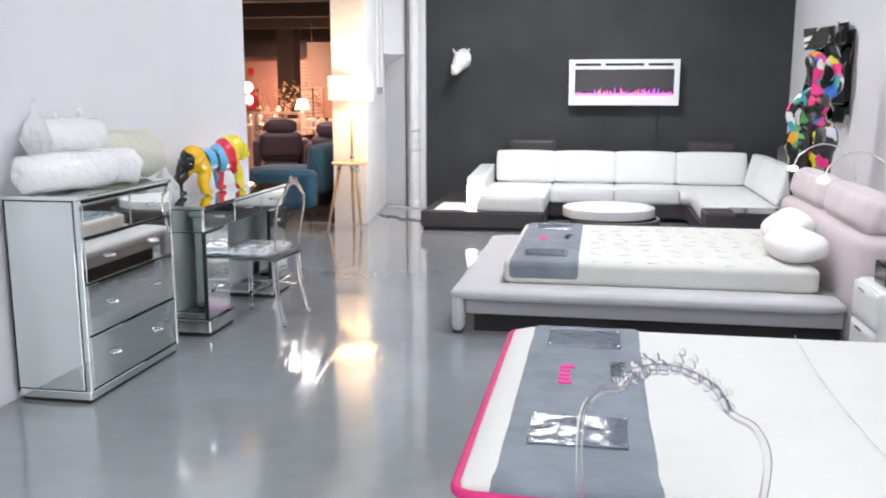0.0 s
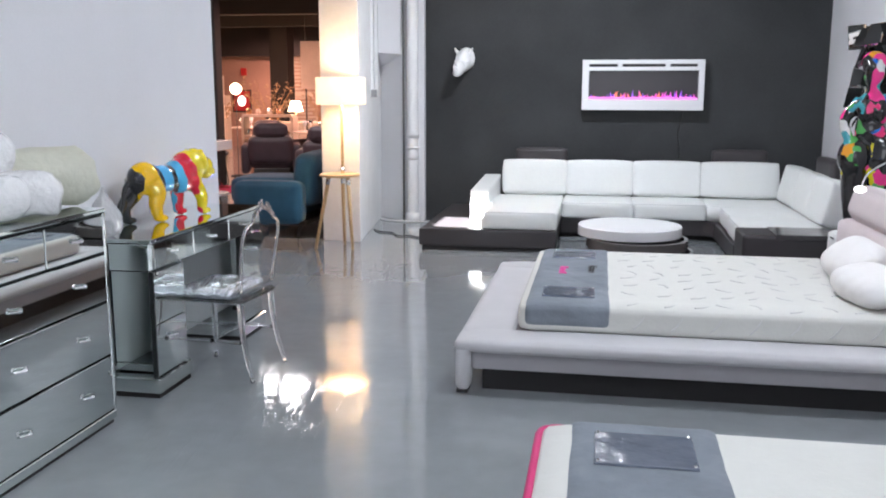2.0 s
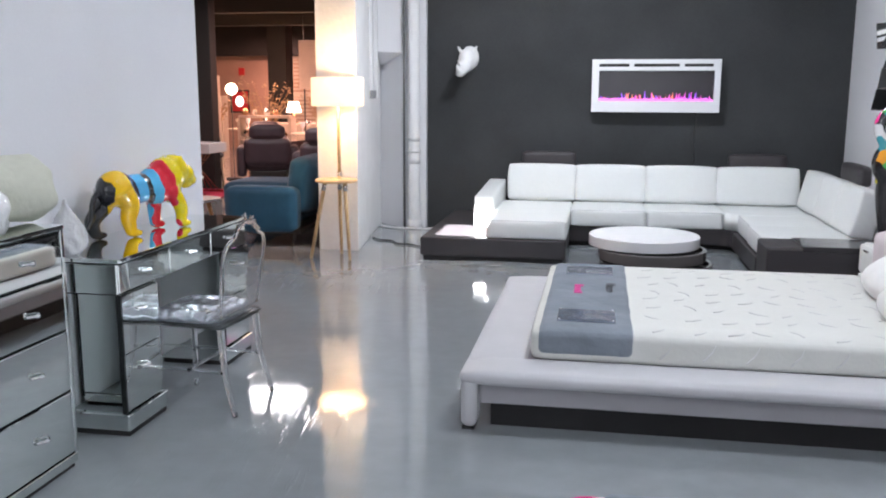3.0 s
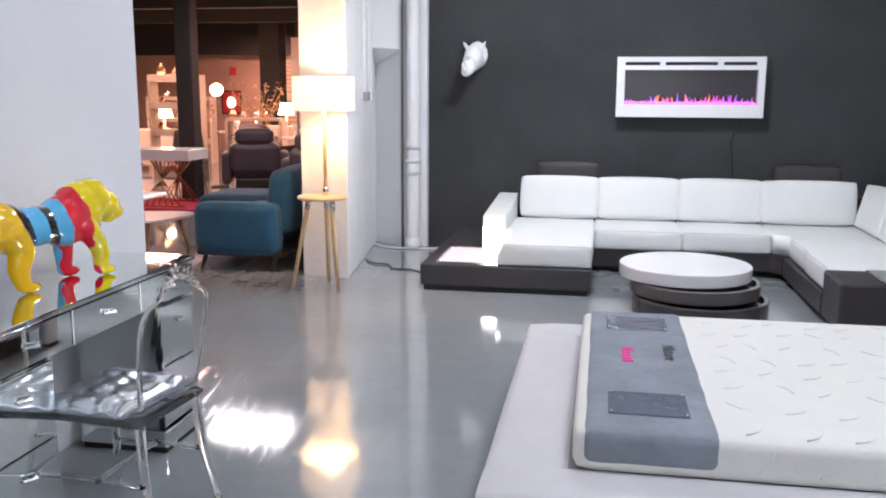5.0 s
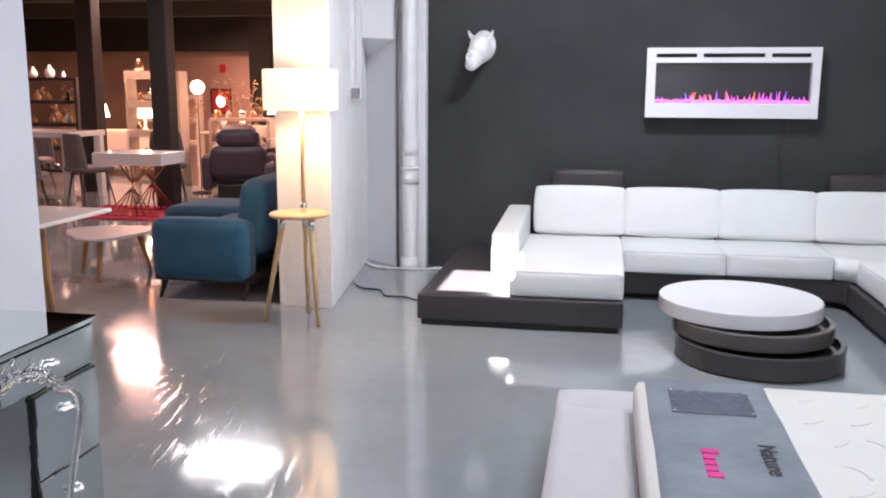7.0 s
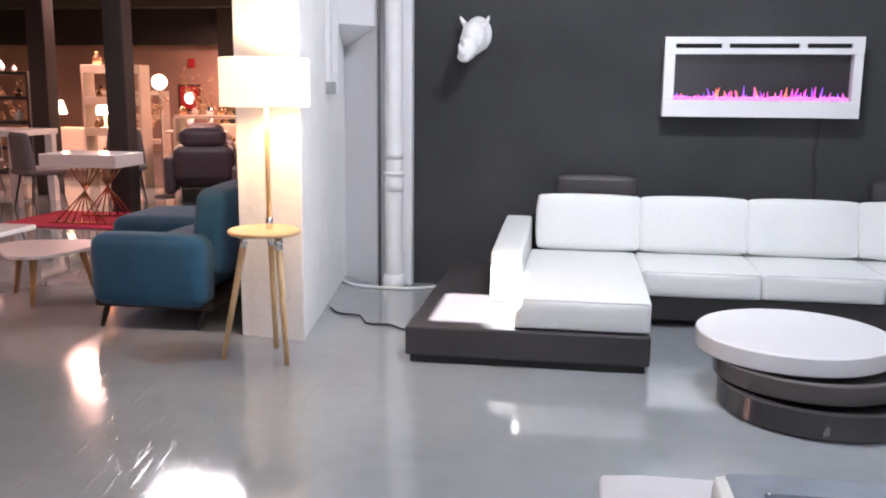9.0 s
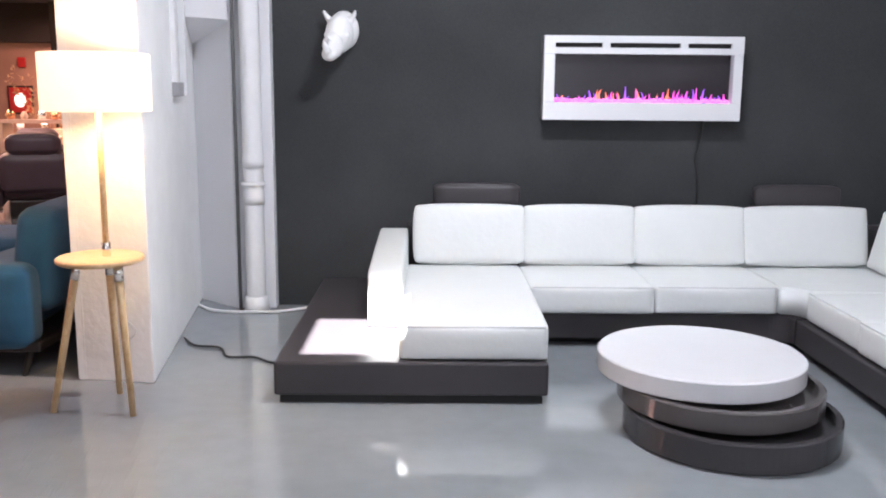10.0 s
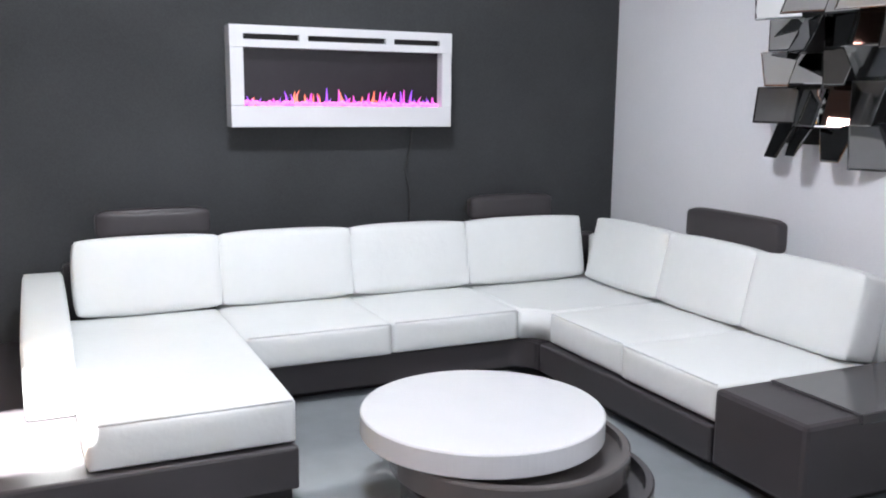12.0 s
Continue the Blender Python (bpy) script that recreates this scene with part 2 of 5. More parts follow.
M_BRASS = mat("copper_legs", (0.6, 0.35, 0.2), 0.2, 1.0)
M_LEAF = mat("dry_foliage", (0.36, 0.24, 0.14), 0.7, vary=0.3)
M_BULB = glow("warm_bulb_glass", (1.0, 0.7, 0.4), 14.0)
M_REDSIGN = mat("red_picture_panel", (0.4, 0.02, 0.02), 0.5)
M_BLIND = mat("louvred_shutter_paint", (0.5, 0.4, 0.3), 0.6)

# ---- mesh helpers ----


def box(bm, x0, x1, y0, y1, z0, z1, bevel=0.0, seg=2):
    m = Matrix.Translation(((x0 + x1) / 2, (y0 + y1) / 2, (z0 + z1) / 2)) @ Matrix.Diagonal((x1 - x0, y1 - y0, z1 - z0, 1))
    r = bmesh.ops.create_cube(bm, size=1, matrix=m)
    if bevel:
        edges = list({e for v in r["verts"] for e in v.link_edges})
        bmesh.ops.bevel(bm, geom=edges, offset=bevel, segments=seg, affect='EDGES', profile=0.5)
    return bm


def boxed(*a, **k):
    return box(bmesh.new(), *a, **k)


def cushion(bm, x0, x1, y0, y1, z0, z1, r=0.04, puff=0.02, n=10, lean=None, sag=0.0):
    """A soft block: rounded edges and slightly domed faces."""
    h = Vector(((x1 - x0) / 2, (y1 - y0) / 2, (z1 - z0) / 2))
    c = Vector(((x0 + x1) / 2, (y0 + y1) / 2, (z0 + z1) / 2))
    r = min(r, h.x, h.y, h.z)
    tmp = bmesh.new()
    bmesh.ops.create_cube(tmp, size=2)
    bmesh.ops.subdivide_edges(tmp, edges=tmp.edges[:], cuts=n, use_grid_fill=True)
    seen = {}
    for v in tmp.verts:
        u = v.co.copy()
        w = Vector([math.copysign(abs(a) ** 0.6, a) if abs(a) < 1 else a for a in u])
        p = Vector((w.x * h.x, w.y * h.y, w.z * h.z))
        q = Vector([max(-(hh - r), min(hh - r, a)) for a, hh in zip(p, h)])
        d = p - q
        if d.length > 1e-9:
            p = q + d.normalized() * r
        dome = (1 - min(1, abs(u.x)) ** 2, 1 - min(1, abs(u.y)) ** 2, 1 - min(1, abs(u.z)) ** 2)
        if abs(u.x) > 0.99:
            p.x += math.copysign(puff * dome[1] * dome[2], u.x)
        if abs(u.y) > 0.99:
            p.y += math.copysign(puff * dome[0] * dome[2], u.y)
        if abs(u.z) > 0.99:
            p.z += math.copysign(puff * dome[0] * dome[1], u.z)
        if lean:
            p = lean @ p
        seen[v] = bm.verts.new(p + c)
    for f in tmp.faces:
        bm.faces.new([seen[v] for v in f.verts]).smooth = True
    tmp.free()
    return bm


def cushioned(*a, **k):
    return cushion(bmesh.new(), *a, **k)


def lathe(bm, prof, x=0, y=0, n=48, smooth=True):
    """A turned shape from (radius, height) pairs."""
    rings = []
    for r, z in prof:
        if r < 1e-6:
            rings.append([bm.verts.new((x, y, z))])
        else:
            rings.append([bm.verts.new((x + r * math.cos(2 * math.pi * i / n), y + r * math.sin(2 * math.pi * i / n), z)) for i in range(n)])
    for a, b in zip(rings, rings[1:]):
        for i in range(n):
            j = (i + 1) % n
            if len(a) == 1 and len(b) == 1:
                continue
            if len(a) == 1:
                f = bm.faces.new((a[0], b[j], b[i]))
            elif len(b) == 1:
                f = bm.faces.new((a[i], a[j], b[0]))
            else:
                f = bm.faces.new((a[i], a[j], b[j], b[i]))
            f.smooth = smooth
    return bm


def smooth_path(points, n=6):
    pts = [Vector(p) for p in points]
    if len(pts) < 3:
        return pts
    out = []
    ext = [2 * pts[0] - pts[1]] + pts + [2 * pts[-1] - pts[-2]]
    for i in range(1, len(ext) - 2):
        a, b, c, d = ext[i - 1:i + 3]
        for k in range(n):
            t = k / n
            out.append(0.5 * ((2 * b) + (c - a) * t + (2 * a - 5 * b + 4 * c - d) * t * t + (3 * b - a - 3 * c + d) * t ** 3))
    out.append(pts[-1])
    return out


def tube(bm, points, radius, n=8, curve=True):
    """A round bar along points; radius is one number or (start, end)."""
    pts = smooth_path(points) if curve else [Vector(p) for p in points]
    r0, r1 = radius if isinstance(radius, tuple) else (radius, radius)
    rings = []
    side = None
    for i, p in enumerate(pts):
        d = (pts[min(i + 1, len(pts) - 1)] - pts[max(i - 1, 0)]).normalized()
        if side is None:
            side = d.orthogonal().normalized()
        side = (side - d * side.dot(d)).normalized()
        up = d.cross(side)
        r = r0 + (r1 - r0) * i / max(1, len(pts) - 1)
        rings.append([bm.verts.new(p + side * (r * math.cos(2 * math.pi * k / n)) + up * (r * math.sin(2 * math.pi * k / n))) for k in range(n)])
    for a, b in zip(rings, rings[1:]):
        for k in range(n):
            bm.faces.new((a[k], a[(k + 1) % n], b[(k + 1) % n], b[k])).smooth = True
    bm.faces.new(rings[0][::-1])
    bm.faces.new(rings[-1])
    return bm


def tubed(*a, **k):
    return tube(bmesh.new(), *a, **k)


def prism(bm, outline, z0, z1, bevel=0.0, rims=False):
    lo = [bm.verts.new((x, y, z0)) for x, y in outline]
    hi = [bm.verts.new((x, y, z1)) for x, y in outline]
    n = len(outline)
    faces = [bm.faces.new(lo[::-1]), bm.faces.new(hi)]
    for i in range(n):
        faces.append(bm.faces.new((lo[i], lo[(i + 1) % n], hi[(i + 1) % n], hi[i])))
    bmesh.ops.recalc_face_normals(bm, faces=faces)
    if bevel:
        bmesh.ops.bevel(bm, geom=[e for e in {e for f in faces for e in f.edges} if not rims or abs(e.verts[0].co.z - e.verts[1].co.z) < 1e-6], offset=bevel, segments=2, affect='EDGES')
    return bm


def ball(bm, c, r, sub=3, squash=(1, 1, 1), turn=None):
    m = Matrix.Translation(c) @ (turn or Matrix()) @ Matrix.Diagonal((r * squash[0], r * squash[1], r * squash[2], 1))
    out = bmesh.ops.create_icosphere(bm, subdivisions=sub, radius=1, matrix=m)
    for v in out["verts"]:
        for f in v.link_faces:
            f.smooth = True
    return bm


def part(name, bm, material, parent=None, label=""):
    me = bpy.data.meshes.new(name)
    bm.to_mesh(me)
    bm.free()
    me.materials.append(material)
    ob = new(name, me)
    if parent:
        ob.parent = parent
    if label:
        ob["label"] = label
    return ob


def fused(ob, voxel, rounds):
    """Fuses a figure's overlapping limbs into one smooth skin."""
    rm = ob.modifiers.new("fuse", 'REMESH')
    rm.mode, rm.voxel_size, rm.use_smooth_shade = 'VOXEL', voxel, True
    sm = ob.modifiers.new("soften", 'SMOOTH')
    sm.factor, sm.iterations = 0.5, rounds
    return ob


def thing(name, label, category, group="", loc=(0, 0, 0), rz=0, kind=""):
    ob = new(name)
    ob.matrix_world = pose(*loc, 0, 0, rz)
    return tagged(ob, label, category, group, kind)


def solid(name, bm, material, label, category, kind="structure"):
    return tagged(part(name, bm, material), label, category, kind=kind)


# ---- structure ----
solid("floor", boxed(-17, 2.5, -4.3, 24.5, -0.1, 0.0), M_FLOOR, "polished grey epoxy floor with trowel marks", "floor")
solid("wall_north", boxed(-2.12, 2.24, 11.24, 11.5, 0, 3.6), M_DARKWALL, "charcoal painted accent wall behind the sofa", "wall")
solid("wall_east", boxed(2.24, 2.5, -4.3, 11.5, 0, 3.6), M_WHITEWALL, "white painted side wall", "wall")
solid("wall_west", boxed(-2.83, -2.63, -4.0, 6.72, 0, 3.6), M_WHITEWALL, "white painted partition wall", "wall")
solid("wall_header", boxed(-2.83, -2.63, 6.72, 9.6, 2.95, 3.6), M_WHITEWALL, "white lintel over the wide passage", "wall")
bm = bmesh.new()
box(bm, -2.83, 2.24, -4.3, -4.0, 0, 3.6)
solid("wall_south", bm, M_WHITEWALL, "white painted wall behind the walk", "wall")
# ceiling of the display with a roof light over the chaise
SKX0, SKX1, SKY0, SKY1 = -1.67, -1.17, 6.47, 7.22
bm = bmesh.new()
box(bm, -2.83, SKX0, -4.3, 11.5, 3.6, 3.7)
box(bm, SKX1, 2.5, -4.3, 11.5, 3.6, 3.7)
box(bm, SKX0, SKX1, -4.3, SKY0, 3.6, 3.7)
box(bm, SKX0, SKX1, SKY1, 11.5, 3.6, 3.7)
solid("ceiling", bm, M_CEIL, "white painted ceiling with a small roof light", "ceiling")
# wall stub with the recess beside the pipe
bm = bmesh.new()
prism(bm, [(-2.79, 9.6), (-2.43, 9.55), (-2.67, 11.4), (-2.67, 11.6), (-2.95, 11.6), (-2.83, 9.6)], 0, 3.6, 0.006)
solid("wall_pier", bm, M_ROUGHWALL, "white painted brick pier with worn base", "wall")
bm = bmesh.new()
prism(bm, [(-2.67, 11.4), (-2.36, 11.13), (-2.12, 11.24), (-2.12, 11.5), (-2.67, 11.6)], 0, 3.6)
solid("wall_recess", bm, M_WHITEWALL, "white wall of the shallow recess", "wall")
bm = bmesh.new()
vs = [bm.verts.new(p) for p in ((-2.628, 11.05, 1.915), (-2.336, 11.1, 1.9), (-2.67, 11.39, 1.76), (-2.628, 11.05, 3.6), (-2.336, 11.1, 3.6), (-2.67, 11.39, 3.6))]
for q in ((0, 2, 1), (3, 4, 5), (0, 1, 4, 3), (1, 2, 5, 4), (2, 0, 3, 5)):
    bm.faces.new([vs[i] for i in q])
solid("wall_soffit", bm, M_WHITEWALL, "white boxed-in soffit over the recess", "wall")
solid("trim", boxed(-2.2, -2.1, 11.15, 11.26, 0, 3.6, bevel=0.006), M_WHITEWALL, "white vertical trim board beside the pipe", "trim")

# hall next door
solid("wall_hall_far", boxed(-17, -2.83, 24.2, 24.5, 0, 3.2), M_HALLWALL, "brown far wall of the dim hall", "wall")
solid("wall_hall_west", boxed(-17.2, -17, -4.3, 24.5, 0, 3.2), M_HALLWALL, "brown side wall of the dim hall", "wall")
solid("wall_hall_south", boxed(-17, -2.83, -4.3, -4.0, 0, 3.2), M_HALLWALL, "brown end wall of the dim hall", "wall")
solid("wall_hall_east", boxed(-2.95, -2.67, 11.6, 24.5, 0, 3.2), M_HALLWALL, "brown wall of the hall beyond the pier", "wall")
solid("ceiling_hall", boxed(-17.2, -2.83, -4.3, 24.5, 3.2, 3.3), M_BLACK, "black painted hall ceiling", "ceiling")
solid("wall_hall_upper", boxed(-17, -2.95, 23.9, 24.2, 2.42, 3.2), M_BLACK, "black painted upper band of the hall wall", "wall")
for y in (11.5, 14.5, 17.5, 20.5):
    solid("ceiling_beam", boxed(-17, -2.95, y, y + 0.25, 2.93, 3.2, bevel=0.01), M_BLACK, "black steel ceiling beam", "beam")
for x, y, w in ((-6.16, 14.45, 0.24), (-8.12, 16.0, 0.26), (-7.6, 21.5, 0.45)):
    solid("column", boxed(x - w / 2, x + w / 2, y - w / 2, y + w / 2, 0, 3.2, bevel=0.015), M_BLACK, "black painted square column", "column")

# ---- sectional sofa ----
sofa = thing("sectional_sofa", "large U-shaped white and dark grey leather sectional sofa", "sofa", loc=(0, 11, 0))
IN = Matrix.Translation((0, -11, 0))


def sp(name, bm, m, label=""):
    bm.transform(IN)
    return part(name, bm, m, sofa, label)


sp("plinth", boxed(-1.755, -0.51, 9.29, 11.15, 0, 0.06), M_PLINTH, "black recessed plinth")
sp("platform", boxed(-1.78, -0.485, 9.27, 11.18, 0.04, 0.203, bevel=0.012), M_DLEATHER, "dark leather chaise platform")
sp("plinth", boxed(-0.5, 1.2, 10.36, 11.15, 0, 0.06), M_PLINTH, "black recessed plinth")



def inner_arc(x0, y0, r, n=10):
    """A concave quarter turn in plan."""
    return [(x0 + r * math.sin(a * math.pi / 2 / n), y0 - r + r * math.cos(a * math.pi / 2 / n)) for a in range(n + 1)]


bm = prism(bmesh.new(), [(-0.482, 10.25)] + inner_arc(0.905, 10.25, 0.12) + [(2.02, 10.13), (2.02, 11.18), (-0.482, 11.18)], 0.05, 0.205, 0.01, True)
sp("base", bm, M_DLEATHER, "dark leather sofa base")
sp("plinth", boxed(1.1, 2.0, 8.45, 10.12, 0, 0.06), M_PLINTH, "black recessed plinth")
sp("base", boxed(1.03, 2.02, 8.84, 10.126, 0.05, 0.2, bevel=0.01), M_DLEATHER, "dark leather sofa base")
sp("seat_cushion", cushioned(-1.195, -0.485, 9.3, 10.85, 0.208, 0.37, 0.014, 0.012, 16), M_WLEATHER, "long white leather chaise cushion")
sp("seat_cushion", cushioned(-0.475, 0.24, 10.2, 10.95, 0.208, 0.365, 0.014, 0.012, 14), M_WLEATHER)
sp("seat_cushion", cushioned(0.244, 0.955, 10.215, 10.95, 0.208, 0.365, 0.014, 0.012, 14), M_WLEATHER)
bm = prism(bmesh.new(), inner_arc(0.962, 10.217, 0.115) + [(1.95, 10.102), (1.95, 10.98), (0.962, 10.98)], 0.208, 0.367, 0.012, True)
for f in bm.faces:
    f.smooth = abs(f.normal.z) < 0.9
sp("seat_cushion", bm, M_WLEATHER, "white leather corner seat cushion")
sp("seat_cushion", cushioned(1.07, 1.85, 9.465, 10.095, 0.208, 0.365, 0.014, 0.012, 14), M_WLEATHER)
sp("seat_cushion", cushioned(1.055, 1.85, 8.835, 9.46, 0.208, 0.365, 0.014, 0.012, 14), M_WLEATHER)
for x0, x1 in ((-1.15, -0.462), (-0.455, 0.245), (0.252, 0.95), (0.957, 1.74)):
    tilt = Matrix.Rotation(radians(-13), 3, 'X')
    sp("back_cushion", cushioned(x0, x1, 10.82, 11.0, 0.37, 0.735, 0.014, 0.018, 14, lean=tilt), M_WLEATHER)
for y0, y1 in ((10.07, 10.74), (9.435, 10.063), (8.82, 9.43)):
    tilt = Matrix.Rotation(radians(13), 3, 'Y')
    sp("back_cushion", cushioned(1.74, 1.92, y0, y1, 0.37, 0.735, 0.014, 0.018, 14, lean=tilt), M_WLEATHER)
for q in ([(-1.18, 9.3025, 0.3675), (-0.5, 9.3025, 0.3675)], [(-0.46, 10.2025, 0.3625), (0.23, 10.2025, 0.3625)], [(0.26, 10.2175, 0.3625), (0.94, 10.2175, 0.3625)],
          [(1.0725, 9.48, 0.3625), (1.0725, 10.08, 0.3625)], [(1.0575, 8.85, 0.3625), (1.0575, 9.45, 0.3625)]):
    sp("piping", tubed(q, 0.004, 6, curve=False), M_SEAM, "stitched piping seam")
sp("back_frame", boxed(-1.2, 2.02, 11.06, 11.18, 0.2, 0.6, bevel=0.02), M_DLEATHER, "dark leather back frame")
sp("back_frame", boxed(1.93, 2.05, 8.84, 11.05, 0.2, 0.6, bevel=0.02), M_WLEATHER, "white leather back frame")
bm = cushioned(-1.385, -1.2, 9.9, 11.1, 0.203, 0.505, 0.018, 0.008, 12)
for v in bm.verts:
    if v.co.z > 0.4:
        v.co.z += 0.065 * (v.co.y - 9.9) / 1.2
sp("armrest", bm, M_WLEATHER, "white leather armrest")
for x0 in (-1.03, 1.09):
    sp("headrest", cushioned(x0, x0 + 0.56, 11.04, 11.13, 0.72, 0.865, 0.03, 0.008, 8), M_DLEATHER, "dark leather headrest")
    for k in (0.15, 0.41):
        sp("headrest_post", tubed([(x0 + k, 11.09, 0.58), (x0 + k, 11.09, 0.74)], 0.008, curve=False), M_CHROME, "chrome headrest post")
sp("headrest", cushioned(1.93, 2.03, 9.47, 10.12, 0.71, 0.875, 0.03, 0.008, 8), M_DLEATHER, "dark leather headrest")
for k in (9.6, 9.98):
    sp("headrest_post", tubed([(1.98, k, 0.58), (1.98, k, 0.73)], 0.008, curve=False), M_CHROME, "chrome headrest post")
sp("end_box", boxed(1.03, 2.03, 8.38, 8.832, 0.05, 0.36, bevel=0.02), M_DLEATHER, "dark leather storage end box")
sp("tray", boxed(1.28, 2.0, 8.37, 8.8, 0.33, 0.372, bevel=0.006), M_ANTHRACITE, "dark glossy tray top")

# ---- coffee table ----
ct = thing("coffee_table", "round swivel coffee table with white top over dark trays", "coffee table", loc=(0.17, 9.11, 0))


def disc(r, z0, z1, x, y, rim=0.0):
    b = 0.006
    prof = [(0, z0), (r - b, z0), (r, z0 + b), (r, z1 - b), (r - b, z1)]
    if rim:
        prof += [(r - 0.03, z1), (r - 0.032, z1 - rim), (0, z1 - rim)]
    else:
        prof += [(0, z1)]
    return lathe(bmesh.new(), prof, x, y, 96, smooth=False)


part("base_tray", disc(0.455, 0.004, 0.125, 0.09, -0.18, 0.03), M_ANTHRACITE, ct, "anthracite bottom tray")
part("middle_tray", disc(0.44, 0.13, 0.22, 0.06, -0.1, 0.03), M_TAUPE, ct, "taupe middle tray")
part("tabletop", disc(0.455, 0.226, 0.315, 0, 0), M_GLOSSWHITE, ct, "white lacquered round top")
part("pivot", lathe(bmesh.new(), [(0, 0.1), (0.04, 0.1), (0.04, 0.228), (0, 0.228)], 0.05, -0.09, 20), M_CHROME, ct, "chrome pivot")

# ---- fireplace ----
fp = thing("electric_fireplace", "white wall-mounted electric fireplace with glowing pink flames", "fireplace", loc=(0.322, 11.24, 1.555))
bm = bmesh.new()
W, H = 0.648, 0.27
for a in ((-W, W, -0.13, 0, -H, -0.155), (-W, -0.575, -0.13, 0, -0.155, 0.155), (0.587, W, -0.13, 0, -0.155, 0.155)):
    box(bm, *a, bevel=0.004)
for a in ((-W, W, -0.13, 0, 0.155, 0.195), (-W, W, -0.13, 0, 0.225, H), (-W, -0.575, -0.13, 0, 0.195, 0.225), (0.57, W, -0.13, 0, 0.195, 0.225), (-0.27, -0.22, -0.13, 0, 0.195, 0.225), (0.235, 0.285, -0.13, 0, 0.195, 0.225)):
    box(bm, *a)
part("frame", bm, M_GLOSSWHITE, fp, "white lacquered frame")
part("vent_back", boxed(-0.6, 0.6, -0.1, -0.09, 0.19, 0.23), M_PLINTH, fp, "black vent slots")
part("screen", boxed(-0.575, 0.587, -0.06, -0.05, -0.157, 0.157), M_SCREEN, fp, "black glass screen")
rng = random.Random(4)
FL = [glow("flame_pink", (1.0, 0.1, 0.7), 1.3), glow("flame_violet", (0.4, 0.1, 1.0), 1.0), glow("flame_orange", (1.0, 0.22, 0.12), 1.3)]
for i in range(110):
    x = -0.56 + 1.13 * (i + rng.random() * 0.6) / 110
    hh = (0.018 + 0.085 * rng.random() ** 3.0) * (1.0 if abs(x) < 0.42 else 0.6)
    w = 0.006 + 0.005 * rng.random()
    bm = tubed([(x, -0.075, -0.152), (x + rng.uniform(-.006, .006), -0.075, -0.152 + hh * 0.5), (x + rng.uniform(-.012, .012), -0.075, -0.152 + hh)], (w, 0.0012), 6)
    part("flame", bm, FL[0 if i % 3 == 0 else (1 if rng.random() < 0.55 else 2)], fp)
bm = bmesh.new()
for i in range(90):
    ball(bm, (-0.565 + 1.14 * i / 89, -0.08 + rng.uniform(-.01, .01), -0.15 + rng.uniform(0, .014)), 0.013, 1)
tagged(part("ember_bed", bm, glow("ember_glow", (1.0, 0.22, 0.75), 1.1), fp, "glowing pink crystal ember bed"), kind="stuff")
tagged(part("power_cable", tubed([(0.76, 11.2, 1.3), (0.757, 11.232, 1.17), (0.735, 11.232, 1.07), (0.725, 11.232, 1.02), (0.755, 11.232, 0.86), (0.745, 11.232, 0.5)], 0.007), M_CABLEB), "black power cable hanging below the fireplace", "cable")

# ---- rhino head ----
bm = bmesh.new()
ball(bm, (0, -0.13, 0.0), 0.115, 4, (0.85, 1.0, 1.15))
ball(bm, (-0.015, -0.24, -0.085), 0.085, 4, (0.85, 1.0, 1.05))
ball(bm, (-0.03, -0.28, -0.145), 0.06, 3, (0.95, 0.9, 0.8))
ball(bm, (0.01, -0.05, 0.03), 0.125, 3, (0.9, 0.6, 1.1))
tube(bm, [(-0.03, -0.33, -0.13), (-0.04, -0.365, -0.09), (-0.045, -0.38, -0.05)], (0.03, 0.006))
tube(bm, [(-0.02, -0.3, -0.06), (-0.025, -0.345, -0.03)], (0.025, 0.006))
for s in (-1, 1):
    tube(bm, [(s * 0.07, -0.1, 0.09), (s * 0.1, -0.11, 0.13), (s * 0.115, -0.12, 0.165)], (0.028, 0.008))
    ball(bm, (s * 0.075, -0.2, -0.01), 0.02, 2)
rh = fused(part("rhino_head", bm, M_RHINO), 0.007, 5)
rh.matrix_world = pose(-1.63, 11.245, 1.82, 0, 0, -9) @ Matrix.Scale(0.92, 4)
tagged(rh, "white gypsum animal head sculpture mounted on the wall", "wall sculpture")
part("backplate", lathe(bmesh.new(), [(0, 0), (0.09, 0), (0.09, 0.02), (0, 0.02)], 0, 0, 24), M_RHINO, rh).matrix_basis = pose(0, 0, 0, 90)

# ---- pipe, conduits, cables ----
pp = thing("drain_pipe", "white painted vertical drain pipe with sockets", "pipe", loc=(-2.215, 11.06, 0))
part("pipe", lathe(bmesh.new(), [(0.064, 0), (0.064, 3.6)], n=28), M_PIPE, pp)
for z, r in ((0.0, 0.082), (0.72, 0.07), (0.96, 0.07)):
    part("socket", lathe(bmesh.new(), [(0.061, z), (r, z), (r, z + 0.05), (r - 0.006, z + 0.1), (0.063, z + 0.105)], n=28), M_PIPE, pp)
part("bracket", lathe(bmesh.new(), [(0.068, 0.84), (0.078, 0.845), (0.078, 0.865), (0.068, 0.87)], n=28), M_PIPE, pp)
tagged(part("riser_pipe", tubed([(-2.325, 11.07, 0), (-2.325, 11.07, 3.6)], 0.012, curve=False), mat("grey_riser", (0.12, 0.12, 0.12), 0.5)), "thin dark riser beside the drain pipe", "pipe")
cd = thing("cable_conduit", "white cable trunking with a grey socket on the pier", "conduit", loc=(-2.545, 10.53, 0))
